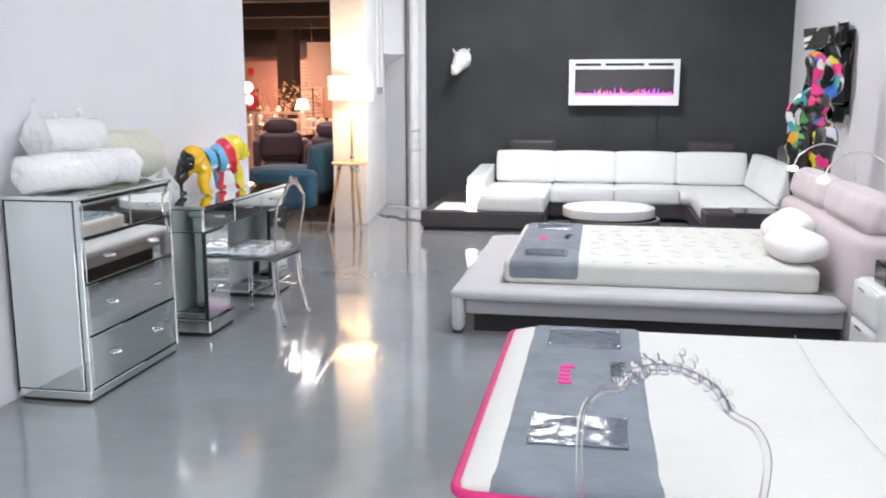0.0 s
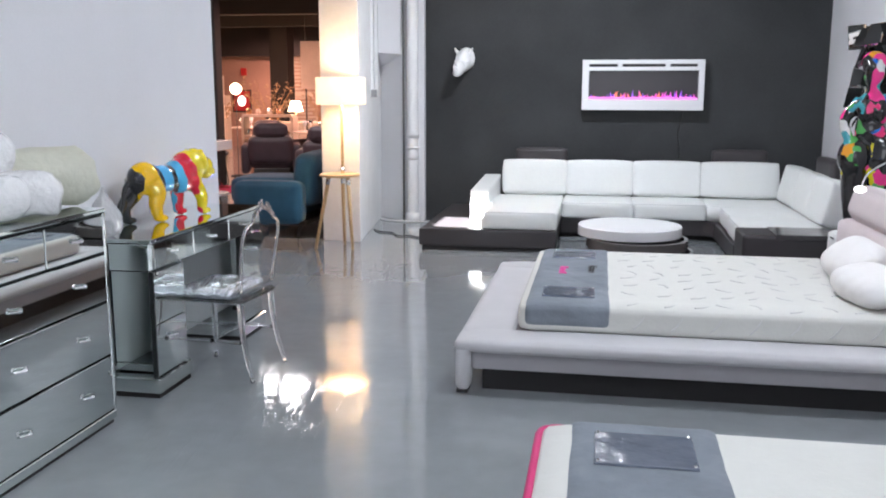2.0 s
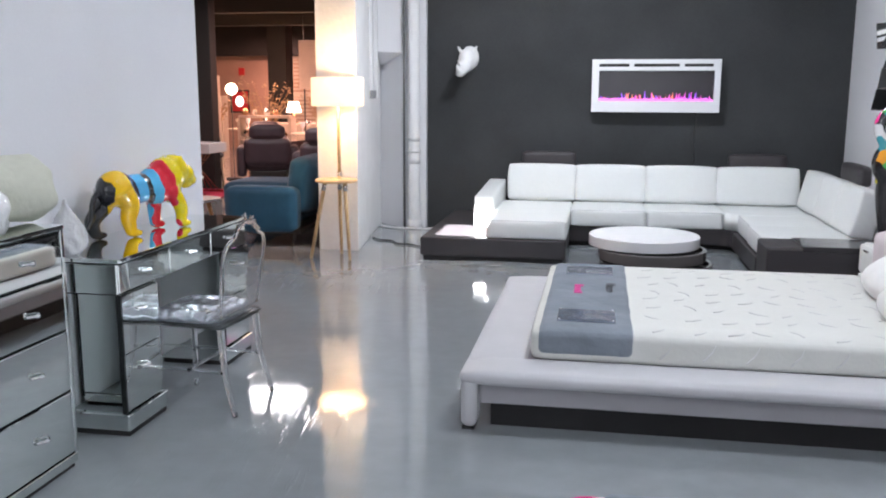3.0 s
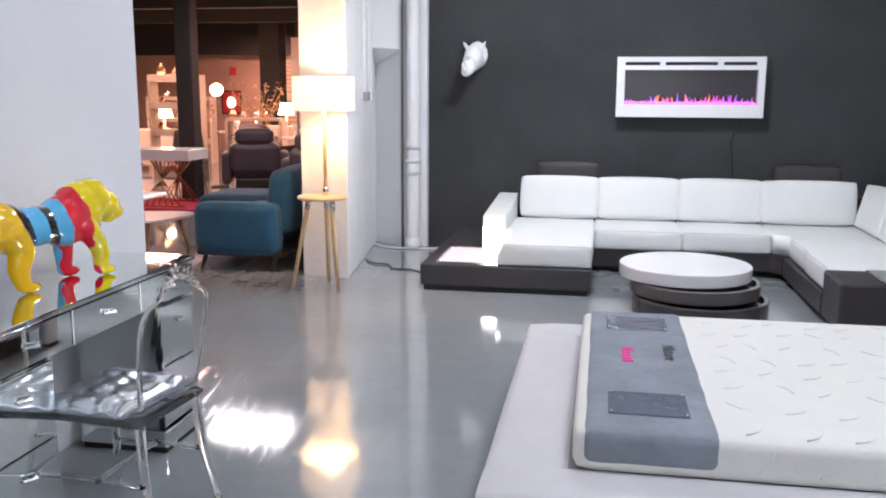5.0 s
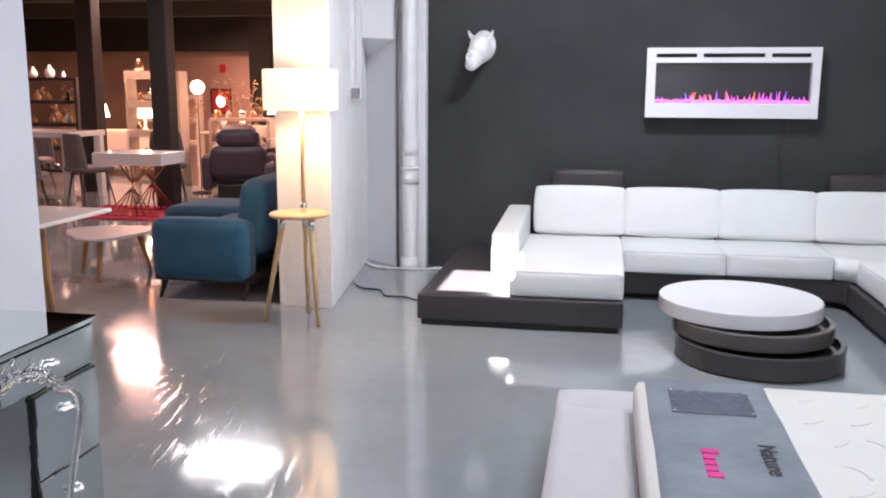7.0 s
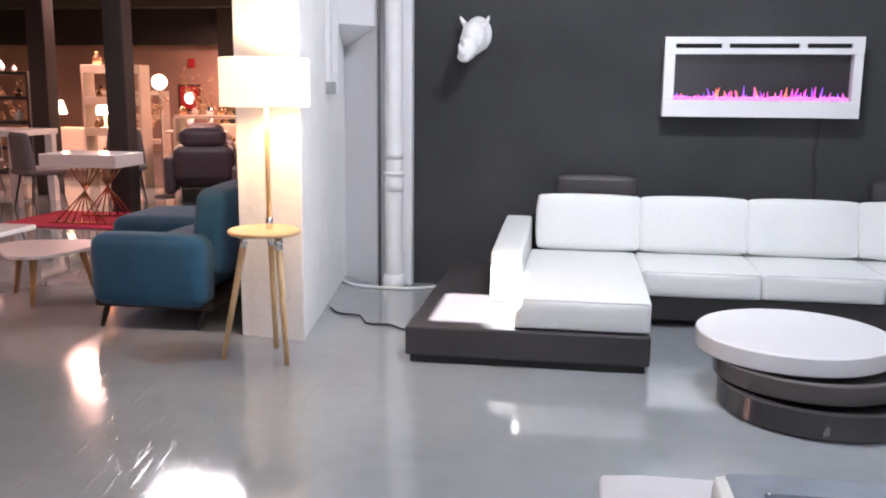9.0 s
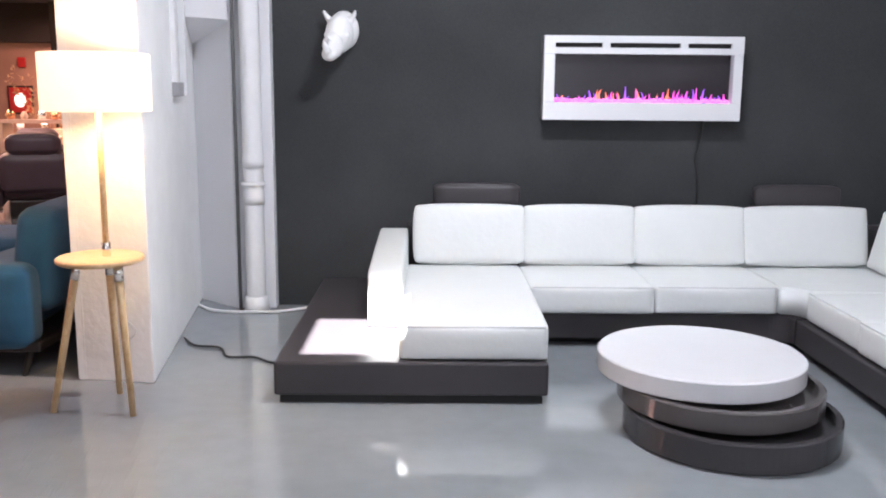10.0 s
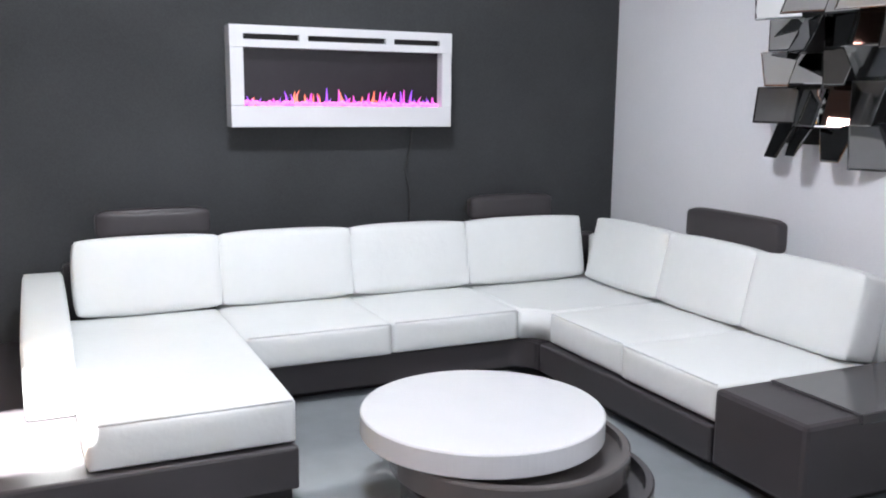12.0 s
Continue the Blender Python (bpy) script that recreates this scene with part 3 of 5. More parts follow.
part("trunking", boxed(-0.015, 0.02, -0.03, 0.03, 1.5, 3.6, bevel=0.004), M_PIPE, cd)
part("trunking", boxed(-0.03, 0.012, 0.2, 0.23, 1.42, 3.6, bevel=0.004), M_PIPE, cd)
part("socket", boxed(-0.02, 0.04, -0.045, 0.045, 1.42, 1.5, bevel=0.005), mat("grey_socket", (0.3, 0.3, 0.31), 0.5), cd, "grey socket")
tagged(part("white_cable", tubed([(-2.66, 11.2, 0.012), (-2.5, 11.02, 0.012), (-2.3, 10.98, 0.012), (-2.05, 11.0, 0.012), (-1.85, 11.14, 0.012)], 0.01), M_CABLEW), "white cable lying on the floor", "cable")
tagged(part("floor_cable", tubed([(-2.5, 10.35, 0.01), (-2.4, 10.2, 0.01), (-2.25, 10.16, 0.01), (-2.16, 9.98, 0.01), (-2.02, 9.98, 0.01), (-1.9, 9.88, 0.01), (-1.78, 9.9, 0.01)], 0.007), M_CABLEB), "thin dark cable lying on the floor", "cable")

# ---- floor lamp with table ----
lamp = thing("floor_lamp", "birch tripod floor lamp with round table and lit white shade", "floor lamp", loc=(-2.5, 9.2, 0))
part("tabletop", lathe(bmesh.new(), [(0, 0.69), (0.18, 0.69), (0.19, 0.697), (0.19, 0.71), (0.182, 0.716), (0, 0.716)], -0.03, 0, 48), M_BIRCH, lamp, "round birch tabletop")
for fx, fy, tx, ty in ((-0.26, -0.06, -0.13, -0.01), (0.115, -0.1, 0.06, -0.04), (-0.05, 0.2, -0.03, 0.1)):
    part("leg", tubed([(fx, fy, 0.0), (tx, ty, 0.69)], (0.014, 0.019), 10, curve=False), M_BIRCH, lamp)
    part("leg_bracket", tubed([(tx + (fx - tx) * 0.12, ty + (fy - ty) * 0.12, 0.61), (tx, ty, 0.692)], 0.021, 10, curve=False), M_CHROME, lamp, "steel bracket")
part("pole", tubed([(0, 0, 0.715), (0, 0, 1.42)], 0.014, 10, curve=False), M_BIRCH, lamp)
part("socket", tubed([(0, 0, 0.716), (0, 0, 0.78)], 0.019, 12, curve=False), M_CHROME, lamp, "chrome pole foot")
part("shade", lathe(bmesh.new(), [(0.226, 1.36), (0.23, 1.362), (0.23, 1.604), (0.226, 1.606), (0.224, 1.604), (0.224, 1.362), (0.226, 1.36)], -0.005, 0, 64), M_SHADE, lamp, "lit white drum shade")
part("shade_ring", tubed([(-0.005 - 0.224, 0, 1.42), (-0.005 + 0.224, 0, 1.42)], 0.003, 6, curve=False), M_CHROME, lamp)
part("bulb", ball(bmesh.new(), (-0.005, 0, 1.47), 0.03, 3), M_BULB, lamp)
part("cord", tubed([(-0.03, 0.02, 0.7), (0.05, 0.06, 0.58), (-0.02, 0.2, 0.4), (0.03, 0.24, 0.3), (-0.06, 0.3, 0.2), (-0.1, 0.34, 0.02)], 0.003, 6), M_CABLEW, lamp)

# ---- beds ----


def fit_text(parent, body, size, m):
    cu = bpy.data.curves.new("lettering", 'FONT')
    cu.body, cu.size, cu.extrude, cu.align_x = body, size, 0.0008, 'CENTER'
    tmp = bpy.data.objects.new("lettering_source", cu)
    me = bpy.data.meshes.new_from_object(tmp)
    bpy.data.objects.remove(tmp)
    me.materials.append(M_PRINTBLACK)
    ob = new("lettering", me)
    ob.parent, ob.matrix_basis = parent, m
    ob["label"] = "black printed word"


def band(parent, x0, x1, y0, y1, z, drop, pockets=(0.15, 0.83), middle=0.52):
    """A printed felt band wrapped over a mattress, with two clear pockets."""
    bm = cushioned(x0, x1, y0 - 0.008, y1 + 0.008, z - drop, z + 0.007, 0.045, 0.001, 16)
    for v in bm.verts:
        v.co.z += 0.0025 * noise.noise(v.co * 9)
    b = part("cover_band", bm, M_BAND, parent, "grey felt cover band")
    cx, L = (x0 + x1) / 2, y1 - y0
    for k in pockets:
        yy = y0 + L * k
        part("pocket", boxed(cx - 0.14, cx + 0.13, yy - 0.11, yy + 0.11, z + 0.006, z + 0.015, bevel=0.003), M_POCKET, b, "clear plastic document pocket")
        for sx in (-0.13, 0.12):
            for sy in (-0.1, 0.1):
                part("rivet", ball(bmesh.new(), (cx + sx, yy + sy, z + 0.016), 0.006, 1), M_CHROME, b, "small steel rivet")
    ym = y0 + L * middle
    for i in range(5):
        part("print_bar", boxed(cx - 0.08, cx - (0.03, 0.045, 0.045, 0.045, 0.035)[i], ym + 0.06 - i * 0.042, ym + 0.092 - i * 0.042, z + 0.009, z + 0.0125), M_PRINTPINK, b, "magenta printed mark")
    fit_text(b, "Nature", 0.075, pose(cx + 0.09, ym + 0.04, z + 0.013, 0, 0, -90))


bed = thing("upholstered_bed", "pale grey upholstered platform bed with white mattress", "bed", loc=(0, 0, 0))
bm = bmesh.new()
cushion(bm, -0.79, 1.45, 5.3, 5.56, 0.208, 0.275, 0.033, 0.004, 10)
part("side_rail", bm, M_BEDFAB, bed, "rounded upholstered side rail")
part("side_rail", cushioned(-0.79, 1.45, 7.17, 7.43, 0.208, 0.275, 0.033, 0.004, 10), M_BEDFAB, bed, "rounded upholstered side rail")
part("foot_rail", cushioned(-0.79, -0.5, 5.44, 7.29, 0.206, 0.272, 0.033, 0.004, 10), M_BEDFAB, bed, "rounded upholstered foot rail")
# black block added to paint the deep shade in the gap under the bed
part("plinth", boxed(-0.66, 1.45, 5.4, 7.3, 0, 0.172), M_PLINTH, bed, "black recessed plinth")
part("slat_base", boxed(-0.52, 1.45, 5.5, 7.25, 0.17, 0.265), M_BEDSHADED, bed)
# skirt under the rail: its shade is put into the fabric colour
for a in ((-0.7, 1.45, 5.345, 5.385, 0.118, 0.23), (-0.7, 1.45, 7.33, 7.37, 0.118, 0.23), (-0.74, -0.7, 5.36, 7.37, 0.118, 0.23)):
    part("skirt", boxed(*a, bevel=0.006), M_BEDSHADED, bed, "recessed skirt panel, darkened for shade")
for y in (5.34, 7.33):
    part("foot", cushioned(-0.785, -0.715, y - 0.03, y + 0.09, 0.012, 0.24, 0.03, 0.003, 6), M_BEDFAB, bed, "upholstered bed foot")
    part("foot_pad", boxed(-0.78, -0.725, y - 0.02, y + 0.08, 0, 0.014), M_PLINTH, bed, "black rubber pad")
part("mattress", cushioned(-0.5, 1.36, 5.53, 7.16, 0.266, 0.42, 0.04, 0.002, 16), M_MATT, bed, "white quilted knit mattress")
part("headboard", cushioned(1.47, 1.84, 5.28, 7.46, 0.0, 0.65, 0.06, 0.012, 12), M_PINKFAB, bed, "padded rose grey headboard")
for y0 in (5.36, 6.42):
    tilt = Matrix.Rotation(radians(14), 3, 'Y')
    part("head_cushion", cushioned(1.53, 1.7, y0, y0 + 0.98, 0.64, 0.865, 0.075, 0.02, 12, lean=tilt), M_PINKFAB, bed, "rounded adjustable head cushion")
    part("cushion_seam", tubed([(1.535, y0 + 0.09, 0.7), (1.515, y0 + 0.49, 0.7), (1.535, y0 + 0.89, 0.7)], 0.005, 6), M_PINKFAB, bed, "stitched seam")
band(bed, -0.475, -0.02, 5.53, 7.16, 0.42, 0.13)
# leaf stitching on the mattress
rng = random.Random(9)
for i in range(8):
    for j in range(8):
        x, y, a = 0.08 + i * 0.155 + rng.uniform(-.03, .03), 5.62 + j * 0.2 + rng.uniform(-.04, .04), rng.choice((35, 50, -40, 120))
        c, s = math.cos(radians(a)) * 0.05, math.sin(radians(a)) * 0.05
        u, v2 = (2 * (x - 0.43) / 1.86), (2 * (y - 6.345) / 1.63)
        z = 0.4205 + 0.002 * max(0, 1 - u * u) * max(0, 1 - v2 * v2)
        part("stitched_leaf", tubed([(x - c, y - s, z), (x + s * 0.25, y - c * 0.25, z + 0.001), (x + c, y + s, z)], (0.0035, 0.001), 5), M_QUILT, bed)
for i in range(7):
    x = 0.1 + i * 0.185
    part("stitched_leaf", tubed([(x - 0.02, 5.522, 0.31), (x + 0.015, 5.519, 0.35), (x + 0.03, 5.524, 0.385)], (0.004, 0.0015), 5), M_QUILT, bed)


def pillow(loc, size, rx, ry, rz):
    """A stuffed pillow: squared outline, thin seam all round, creased faces."""
    bm = bmesh.new()
    bmesh.ops.create_icosphere(bm, subdivisions=5, radius=1)
    for v in bm.verts:
        a, b, c = v.co
        q = (abs(a) ** 3.2 + abs(b) ** 3.2) ** (1 / 3.2)
        k = max(1e-6, math.hypot(a, b))
        v.co = Vector((a * k / max(q, 1e-6) * size[0], b * k / max(q, 1e-6) * size[1], math.copysign(abs(c) ** 0.85, c) * size[2]))
        v.co *= 1 + 0.035 * noise.noise(v.co * 11) + 0.015 * noise.noise(v.co * 27)
    for f in bm.faces:
        f.smooth = True
    p = part("pillow", bm, M_PILLOW)
    p.matrix_world = pose(*loc, rx, ry, rz)
    return tagged(p, "plump white cotton pillow on the bed", "pillow", "pillows on the bed")


pillow((1.27, 5.87, 0.508), (0.15, 0.27, 0.1), 0, -8, 8)
pillow((1.33, 6.42, 0.535), (0.15, 0.27, 0.11), 0, -32, 4)
for y in (5.75, 6.6):
    rl = thing("reading_lamp", "chrome gooseneck reading lamp with lit white head", "lamp", "reading lamps", loc=(1.76, y, 0.66))
    part("neck", tubed([(0, 0, 0), (0.03, 0.01, 0.22), (-0.05, 0.02, 0.38), (-0.2, 0.02, 0.43), (-0.34, 0.0, 0.36), (-0.38, 0, 0.27)], 0.005), M_CHROME, rl, "chrome gooseneck")
    part("head", ball(bmesh.new(), (-0.382, 0, 0.262), 0.035, 3, (1, 1, 0.6)), glow("reading_light", (1, 0.97, 0.95), 3.0), rl, "lit white lamp head")


def nightstand(loc):
    ns = thing("nightstand", "white padded two-drawer nightstand beside the bed", "nightstand", "nightstands", loc=loc)
    part("body", boxed(0, 0.42, 0, 0.42, 0.03, 0.46, bevel=0.02, seg=3), M_WLEATHER, ns)
    for z in (0.05, 0.255):
        d = part("drawer", cushioned(-0.025, 0.01, 0.008, 0.412, z, z + 0.195, 0.02, 0.006, 6), M_WLEATHER, ns)
        part("handle", boxed(-0.04, -0.022, 0.16, 0.26, z + 0.165, z + 0.177, bevel=0.003), M_CHROME, d, "chrome handle")
    part("plinth", boxed(0.03, 0.4, 0.03, 0.4, 0, 0.035), M_PLINTH, ns)


nightstand((1.46, 4.78, 0))
nightstand((1.62, 7.72, 0))
bx = thing("black_speaker", "small black box with silver stripe on the nightstand", "speaker", loc=(1.5, 4.86, 0.461))
part("body", boxed(0, 0.3, 0, 0.2, 0, 0.12, bevel=0.012), M_FPGLASS, bx)
part("stripe", boxed(0.03, 0.055, -0.004, 0.01, 0.005, 0.115), M_CHROME, bx, "silver stripe")

# mattress display with pink piping
b1 = thing("boxspring_bed", "white mattress with magenta piping on a dark base", "bed", loc=(0, 0, 0))
part("base", boxed(-0.2, 1.75, 2.28, 3.68, 0.1, 0.27, bevel=0.02), M_GREYFAB, b1, "dark fabric bed base")
for x in (-0.12, 1.6):
    for y in (2.36, 3.55):
        part("leg", lathe(bmesh.new(), [(0, 0), (0.025, 0), (0.03, 0.11), (0, 0.11)], x, y, 16), M_DARKWOOD, b1)
part("mattress", cushioned(-0.26, 1.8, 2.22, 3.74, 0.272, 0.5, 0.05, 0.002, 16), M_MATT, b1, "white stretch-knit mattress")
loop = []
for cx, cy, a0 in ((1.75, 3.69, 0), (-0.21, 3.69, 90), (-0.21, 2.27, 180), (1.75, 2.27, 270)):
    for k in range(5):
        an = radians(a0 + k * 22.5)
        loop.append((cx + 0.055 * math.cos(an), cy + 0.055 * math.sin(an), 0))
loop.append(loop[0])
for z, r in ((0.3, 0.012), (0.462, 0.014)):
    part("piping", tubed([(x, y, z) for x, y, _ in loop], r, curve=False), M_PINK, b1, "magenta piping")
band(b1, -0.19, 0.26, 2.22, 3.74, 0.5, 0.16, (0.228, 0.845), 0.564)
part("seam", tubed([(0.82, 2.28, 0.511), (0.8, 3.05, 0.514), (0.83, 3.7, 0.508)], 0.0014, 5), M_QUILT, b1, "stitched seam")

# ---- clear chairs ----


def ghost_chair(m):
    ch = thing("ghost_chair", "clear acrylic chair with carved crest and oval back", "chair", "clear acrylic chairs")
    ch.matrix_world = m
    # the chair faces -y, its back stands at +y
    part("seat", cushioned(-0.195, 0.195, -0.195, 0.195, 0.405, 0.428, 0.01, 0.001, 6), M_ACRYL, ch, "clear acrylic seat plate")
    bm = cushioned(-0.19, 0.19, -0.19, 0.13, 0.429, 0.478, 0.022, 0.01, 34)
    for v in bm.verts:
        if v.co.z > 0.45:
            # four by four tufts, drawn in at the buttons
            dx, dy = abs(math.sin(v.co.x / 0.095 * math.pi)), abs(math.sin(v.co.y / 0.095 * math.pi))
            v.co.z -= 0.016 * (1 - min(1.0, math.hypot(1 - (1 - dx), dy))) + 0.006 * (1 - min(dx, dy)) ** 4
    cu = part("seat_cushion", bm, M_SILVER, ch, "silver tufted seat cushion")
    for bx0 in (-0.095, 0.0, 0.095):
        for by0 in (-0.095, 0.0):
            part("button", ball(bmesh.new(), (bx0, by0, 0.469), 0.008, 2, (1, 1, 0.6)), M_SILVER, cu)
    for x in (-0.17, 0.17):
        part("front_leg", tubed([(x, -0.17, 0.43), (x * 1.04, -0.175, 0.2), (x * 1.06, -0.18, 0)], (0.018, 0.011), 10), M_ACRYL, ch)
        part("back_leg", tubed([(x, 0.17, 0.43), (x * 1.05, 0.19, 0.2), (x * 1.12, 0.24, 0)], (0.018, 0.011), 10), M_ACRYL, ch)
    for a in (((-0.17, -0.17, 0.2), (-0.175, 0.18, 0.2)), ((0.17, -0.17, 0.2), (0.175, 0.18, 0.2)), ((-0.175, 0.0, 0.2), (0.175, 0.0, 0.2))):
        part("stretcher", tubed([a[0], ((a[0][0] + a[1][0]) / 2, (a[0][1] + a[1][1]) / 2, 0.205), a[1]], 0.009, 8), M_ACRYL, ch)
    rim = [(-0.17, 0.18, 0.46), (-0.19, 0.195, 0.6), (-0.2, 0.215, 0.74), (-0.17, 0.225, 0.8), (-0.12, 0.227, 0.82), (-0.08, 0.23, 0.865), (0, 0.232, 0.885),
           (0.08, 0.23, 0.865), (0.12, 0.227, 0.82), (0.17, 0.225, 0.8), (0.2, 0.215, 0.74), (0.19, 0.195, 0.6), (0.17, 0.18, 0.46)]
    part("back_frame", tubed(rim, 0.0085, 8), M_ACRYL, ch, "clear moulded back frame")
    bm = bmesh.new()
    pts = smooth_path(rim, 3)
    f = [bm.verts.new((p.x, p.y - 0.003, p.z)) for p in pts]
    g = [bm.verts.new((p.x, p.y + 0.003, p.z)) for p in pts]
    n = len(pts)
    bm.faces.new(f)
    bm.faces.new(g[::-1])
    for i in range(n):
        bm.faces.new((f[i], g[i], g[(i + 1) % n], f[(i + 1) % n]))
    bmesh.ops.recalc_face_normals(bm, faces=bm.faces[:])
    part("back_panel", bm, M_CLEARPANE, ch, "clear back panel")
    # carved crest: scrolling leaves that fan out from the middle, with small curls between
    for i in range(11):
        t = -1 + 2 * i / 10
        foot = Vector((0.1 * t, 0.231, 0.872 - 0.04 * t * t))
        up = Vector((math.sin(t * 1.0), 0, math.cos(t * 1.0)))
        side = Vector((up.z, 0, -up.x)) * (1 if t >= 0 else -1)
        h = 0.02 + 0.03 * (1 - abs(t)) + (0.008, -0.004, 0.004)[i % 3]
        bm = bmesh.new()
        for k, q in enumerate((0.25, 0.6, 0.9)):
            ball(bm, foot + up * h * q + side * 0.006 * k, 0.015 - 0.003 * k, 3, (1.0, 0.3, 0.85), Matrix.Rotation(t * 1.2 + 0.5 * k, 4, 'Y'))
        for v in bm.verts:
            v.co += Vector((1, 0.3, 1)) * 0.004 * noise.noise(v.co * 55)
        part("crest_leaf", bm, M_CREST, ch, "carved leaf of the crest")
    return ch


chair = ghost_chair(pose(-2.05, 5.48, 0, 0, 0, -95))
copy_thing(chair, pose(0.12, 1.78, 0, 0, 0, -28))

# ---- mirrored dresser and desk ----


def knob(parent, x, y, z):
    bm = tubed([(x, y - 0.035, z), (x + 0.022, y, z), (x, y + 0.035, z)], 0.006, 8)
    ball(bm, (x + 0.022, y, z), 0.01, 2)
    part("handle", bm, M_CHROME, parent, "chrome and crystal handle")


dr = thing("mirrored_dresser", "tall chest of drawers with smoky reflective glass fronts", "dresser", loc=(0, 0, 0))
DX0, DX1, DY0, DY1, DZ = -2.61, -2.23, 3.79, 4.66, 0.975
part("body", boxed(DX0, DX1 - 0.012, DY0 + 0.004, DY1 - 0.004, 0.04, DZ - 0.02), M_EDGE, dr, "dark carcass edges")
part("plinth", boxed(DX0 + 0.01, DX1, DY0, DY1, 0.018, 0.06, bevel=0.006), M_MIRROR, dr, "mirrored plinth")
# recessed base, blackened to hold the shadow at the floor
part("base", boxed(DX0 + 0.02, DX1 - 0.012, DY0 + 0.012, DY1 - 0.012, 0, 0.02), M_PLINTH, dr, "recessed base, black for its shadow")
part("top", boxed(DX0, DX1 + 0.005, DY0 - 0.005, DY1 + 0.005, DZ - 0.02, DZ, bevel=0.005), M_MIRROR, dr, "mirrored glass top")
part("side_panel", boxed(DX0 + 0.015, DX1 - 0.03, DY0 - 0.004, DY0 + 0.006, 0.065, DZ - 0.025, bevel=0.003), M_MIRROR, dr, "mirrored side panel")
part("side_panel", boxed(DX0 + 0.015, DX1 - 0.03, DY1 - 0.006, DY1 + 0.004, 0.065, DZ - 0.025, bevel=0.003), M_MIRROR, dr, "mirrored side panel")
for y in (DY0, DY1 - 0.02):
    part("corner_post", boxed(DX1 - 0.025, DX1 + 0.004, y, y + 0.02, 0.06, DZ - 0.02, bevel=0.004), M_MIRROR, dr, "bevelled mirror corner strip")
rows = ((0.785, 0.945), (0.57, 0.775), (0.325, 0.56), (0.07, 0.315))
for k, (z0, z1) in enumerate(rows):
    spans = ((DY0 + 0.025, (DY0 + DY1) / 2 - 0.003), ((DY0 + DY1) / 2 + 0.003, DY1 - 0.025)) if k == 0 else ((DY0 + 0.025, DY1 - 0.025),)
    for y0, y1 in spans:
        d = part("drawer", boxed(DX1 - 0.012, DX1 + 0.004, y0, y1, z0, z1, bevel=0.004), M_MIRROR, dr, "mirrored drawer front")
        for yy in (((y0 + y1) / 2,) if k == 0 else (y0 + 0.2, y1 - 0.2)):
            knob(d, DX1 + 0.006, yy, (z0 + z1) / 2)

dk = thing("mirrored_desk", "vanity desk with smoky reflective glass drawers", "desk", loc=(0, 0, 0))
part("top", boxed(-2.6, -2.185, 4.965, 6.335, 0.763, 0.782, bevel=0.004), M_MIRROR, dk, "mirrored glass top")
part("apron", boxed(-2.595, -2.21, 4.975, 6.325, 0.625, 0.762), M_EDGE, dk, "dark apron edges")
for y0, y1 in ((4.98, 5.42), (5.43, 5.87), (5.88, 6.32)):
    d = part("drawer", boxed(-2.212, -2.196, y0, y1, 0.632, 0.755, bevel=0.003), M_MIRROR, dk, "mirrored drawer front")
    knob(d, -2.194, (y0 + y1) / 2, 0.695)
for y in (4.969, 6.319):
    part("apron_end", boxed(-2.59, -2.2, y, y + 0.012, 0.63, 0.758, bevel=0.003), M_MIRROR, dk, "mirrored apron end")
for y0, y1 in ((4.97, 5.3), (6.0, 6.33)):
    part("pedestal", boxed(-2.56, -2.205, y0 + 0.006, y1 - 0.006, 0.04, 0.624), M_MIRROR, dk, "mirrored pedestal")
    part("pedestal_plinth", boxed(-2.565, -2.175, y0 - 0.01, y1 + 0.01, 0.025, 0.1, bevel=0.006), M_MIRROR, dk, "mirrored pedestal plinth")
    # dark recessed base with the floor shadow in its black colour
    part("pedestal_base", boxed(-2.56, -2.185, y0, y1, 0, 0.028), M_PLINTH, dk, "recessed base, black for its shadow")
    for z0, z1 in ((0.105, 0.36), (0.365, 0.62)):
        d = part("drawer", boxed(-2.206, -2.19, y0 + 0.008, y1 - 0.008, z0, z1, bevel=0.003), M_MIRROR, dk, "mirrored drawer front")
        knob(d, -2.188, (y0 + y1) / 2, z1 - 0.08)
    part("edge_strip", boxed(-2.21, -2.188, y0 - 0.003, y0 + 0.008, 0.1, 0.624), M_EDGE, dk, "dark glass edge strip")

# wrapped goods on the dresser


def wrapped_roll(name, x, y, z, r, L, ang, m, label):
    bm = bmesh.new()
    prof = [(0, -L / 2), (r * 0.55, -L / 2 - 0.012), (r * 0.93, -L / 2 + 0.01), (r, -L / 2 + 0.05), (r * 1.02, 0), (r, L / 2 - 0.05), (r * 0.93, L / 2 - 0.01), (r * 0.55, L / 2 + 0.012), (0, L / 2)]
    lathe(bm, prof, n=32)
    bmesh.ops.subdivide_edges(bm, edges=bm.edges[:], cuts=1)
    for v in bm.verts:
        v.co += v.co.normalized() * 0.02 * noise.noise(v.co * 14) * (r / 0.1)
    lo = min((v.co.x for v in bm.verts))
    ob = part(name, bm, m)
    ob.matrix_world = pose(x, y, z - lo, 0, 90, ang)
    return tagged(ob, label, "wrapped bedding", "wrapped bedding on the dresser")


wrapped_roll("wrapped_pillow_roll", -2.4, 3.99, DZ, 0.088, 0.5, 72, M_PLASTIC, "white pillow roll wrapped in clear film")
wrapped_roll("wrapped_pillow_roll", -2.5, 4.16, DZ + 0.14, 0.095, 0.34, 70, M_PLASTIC, "white pillow roll stacked in clear film")
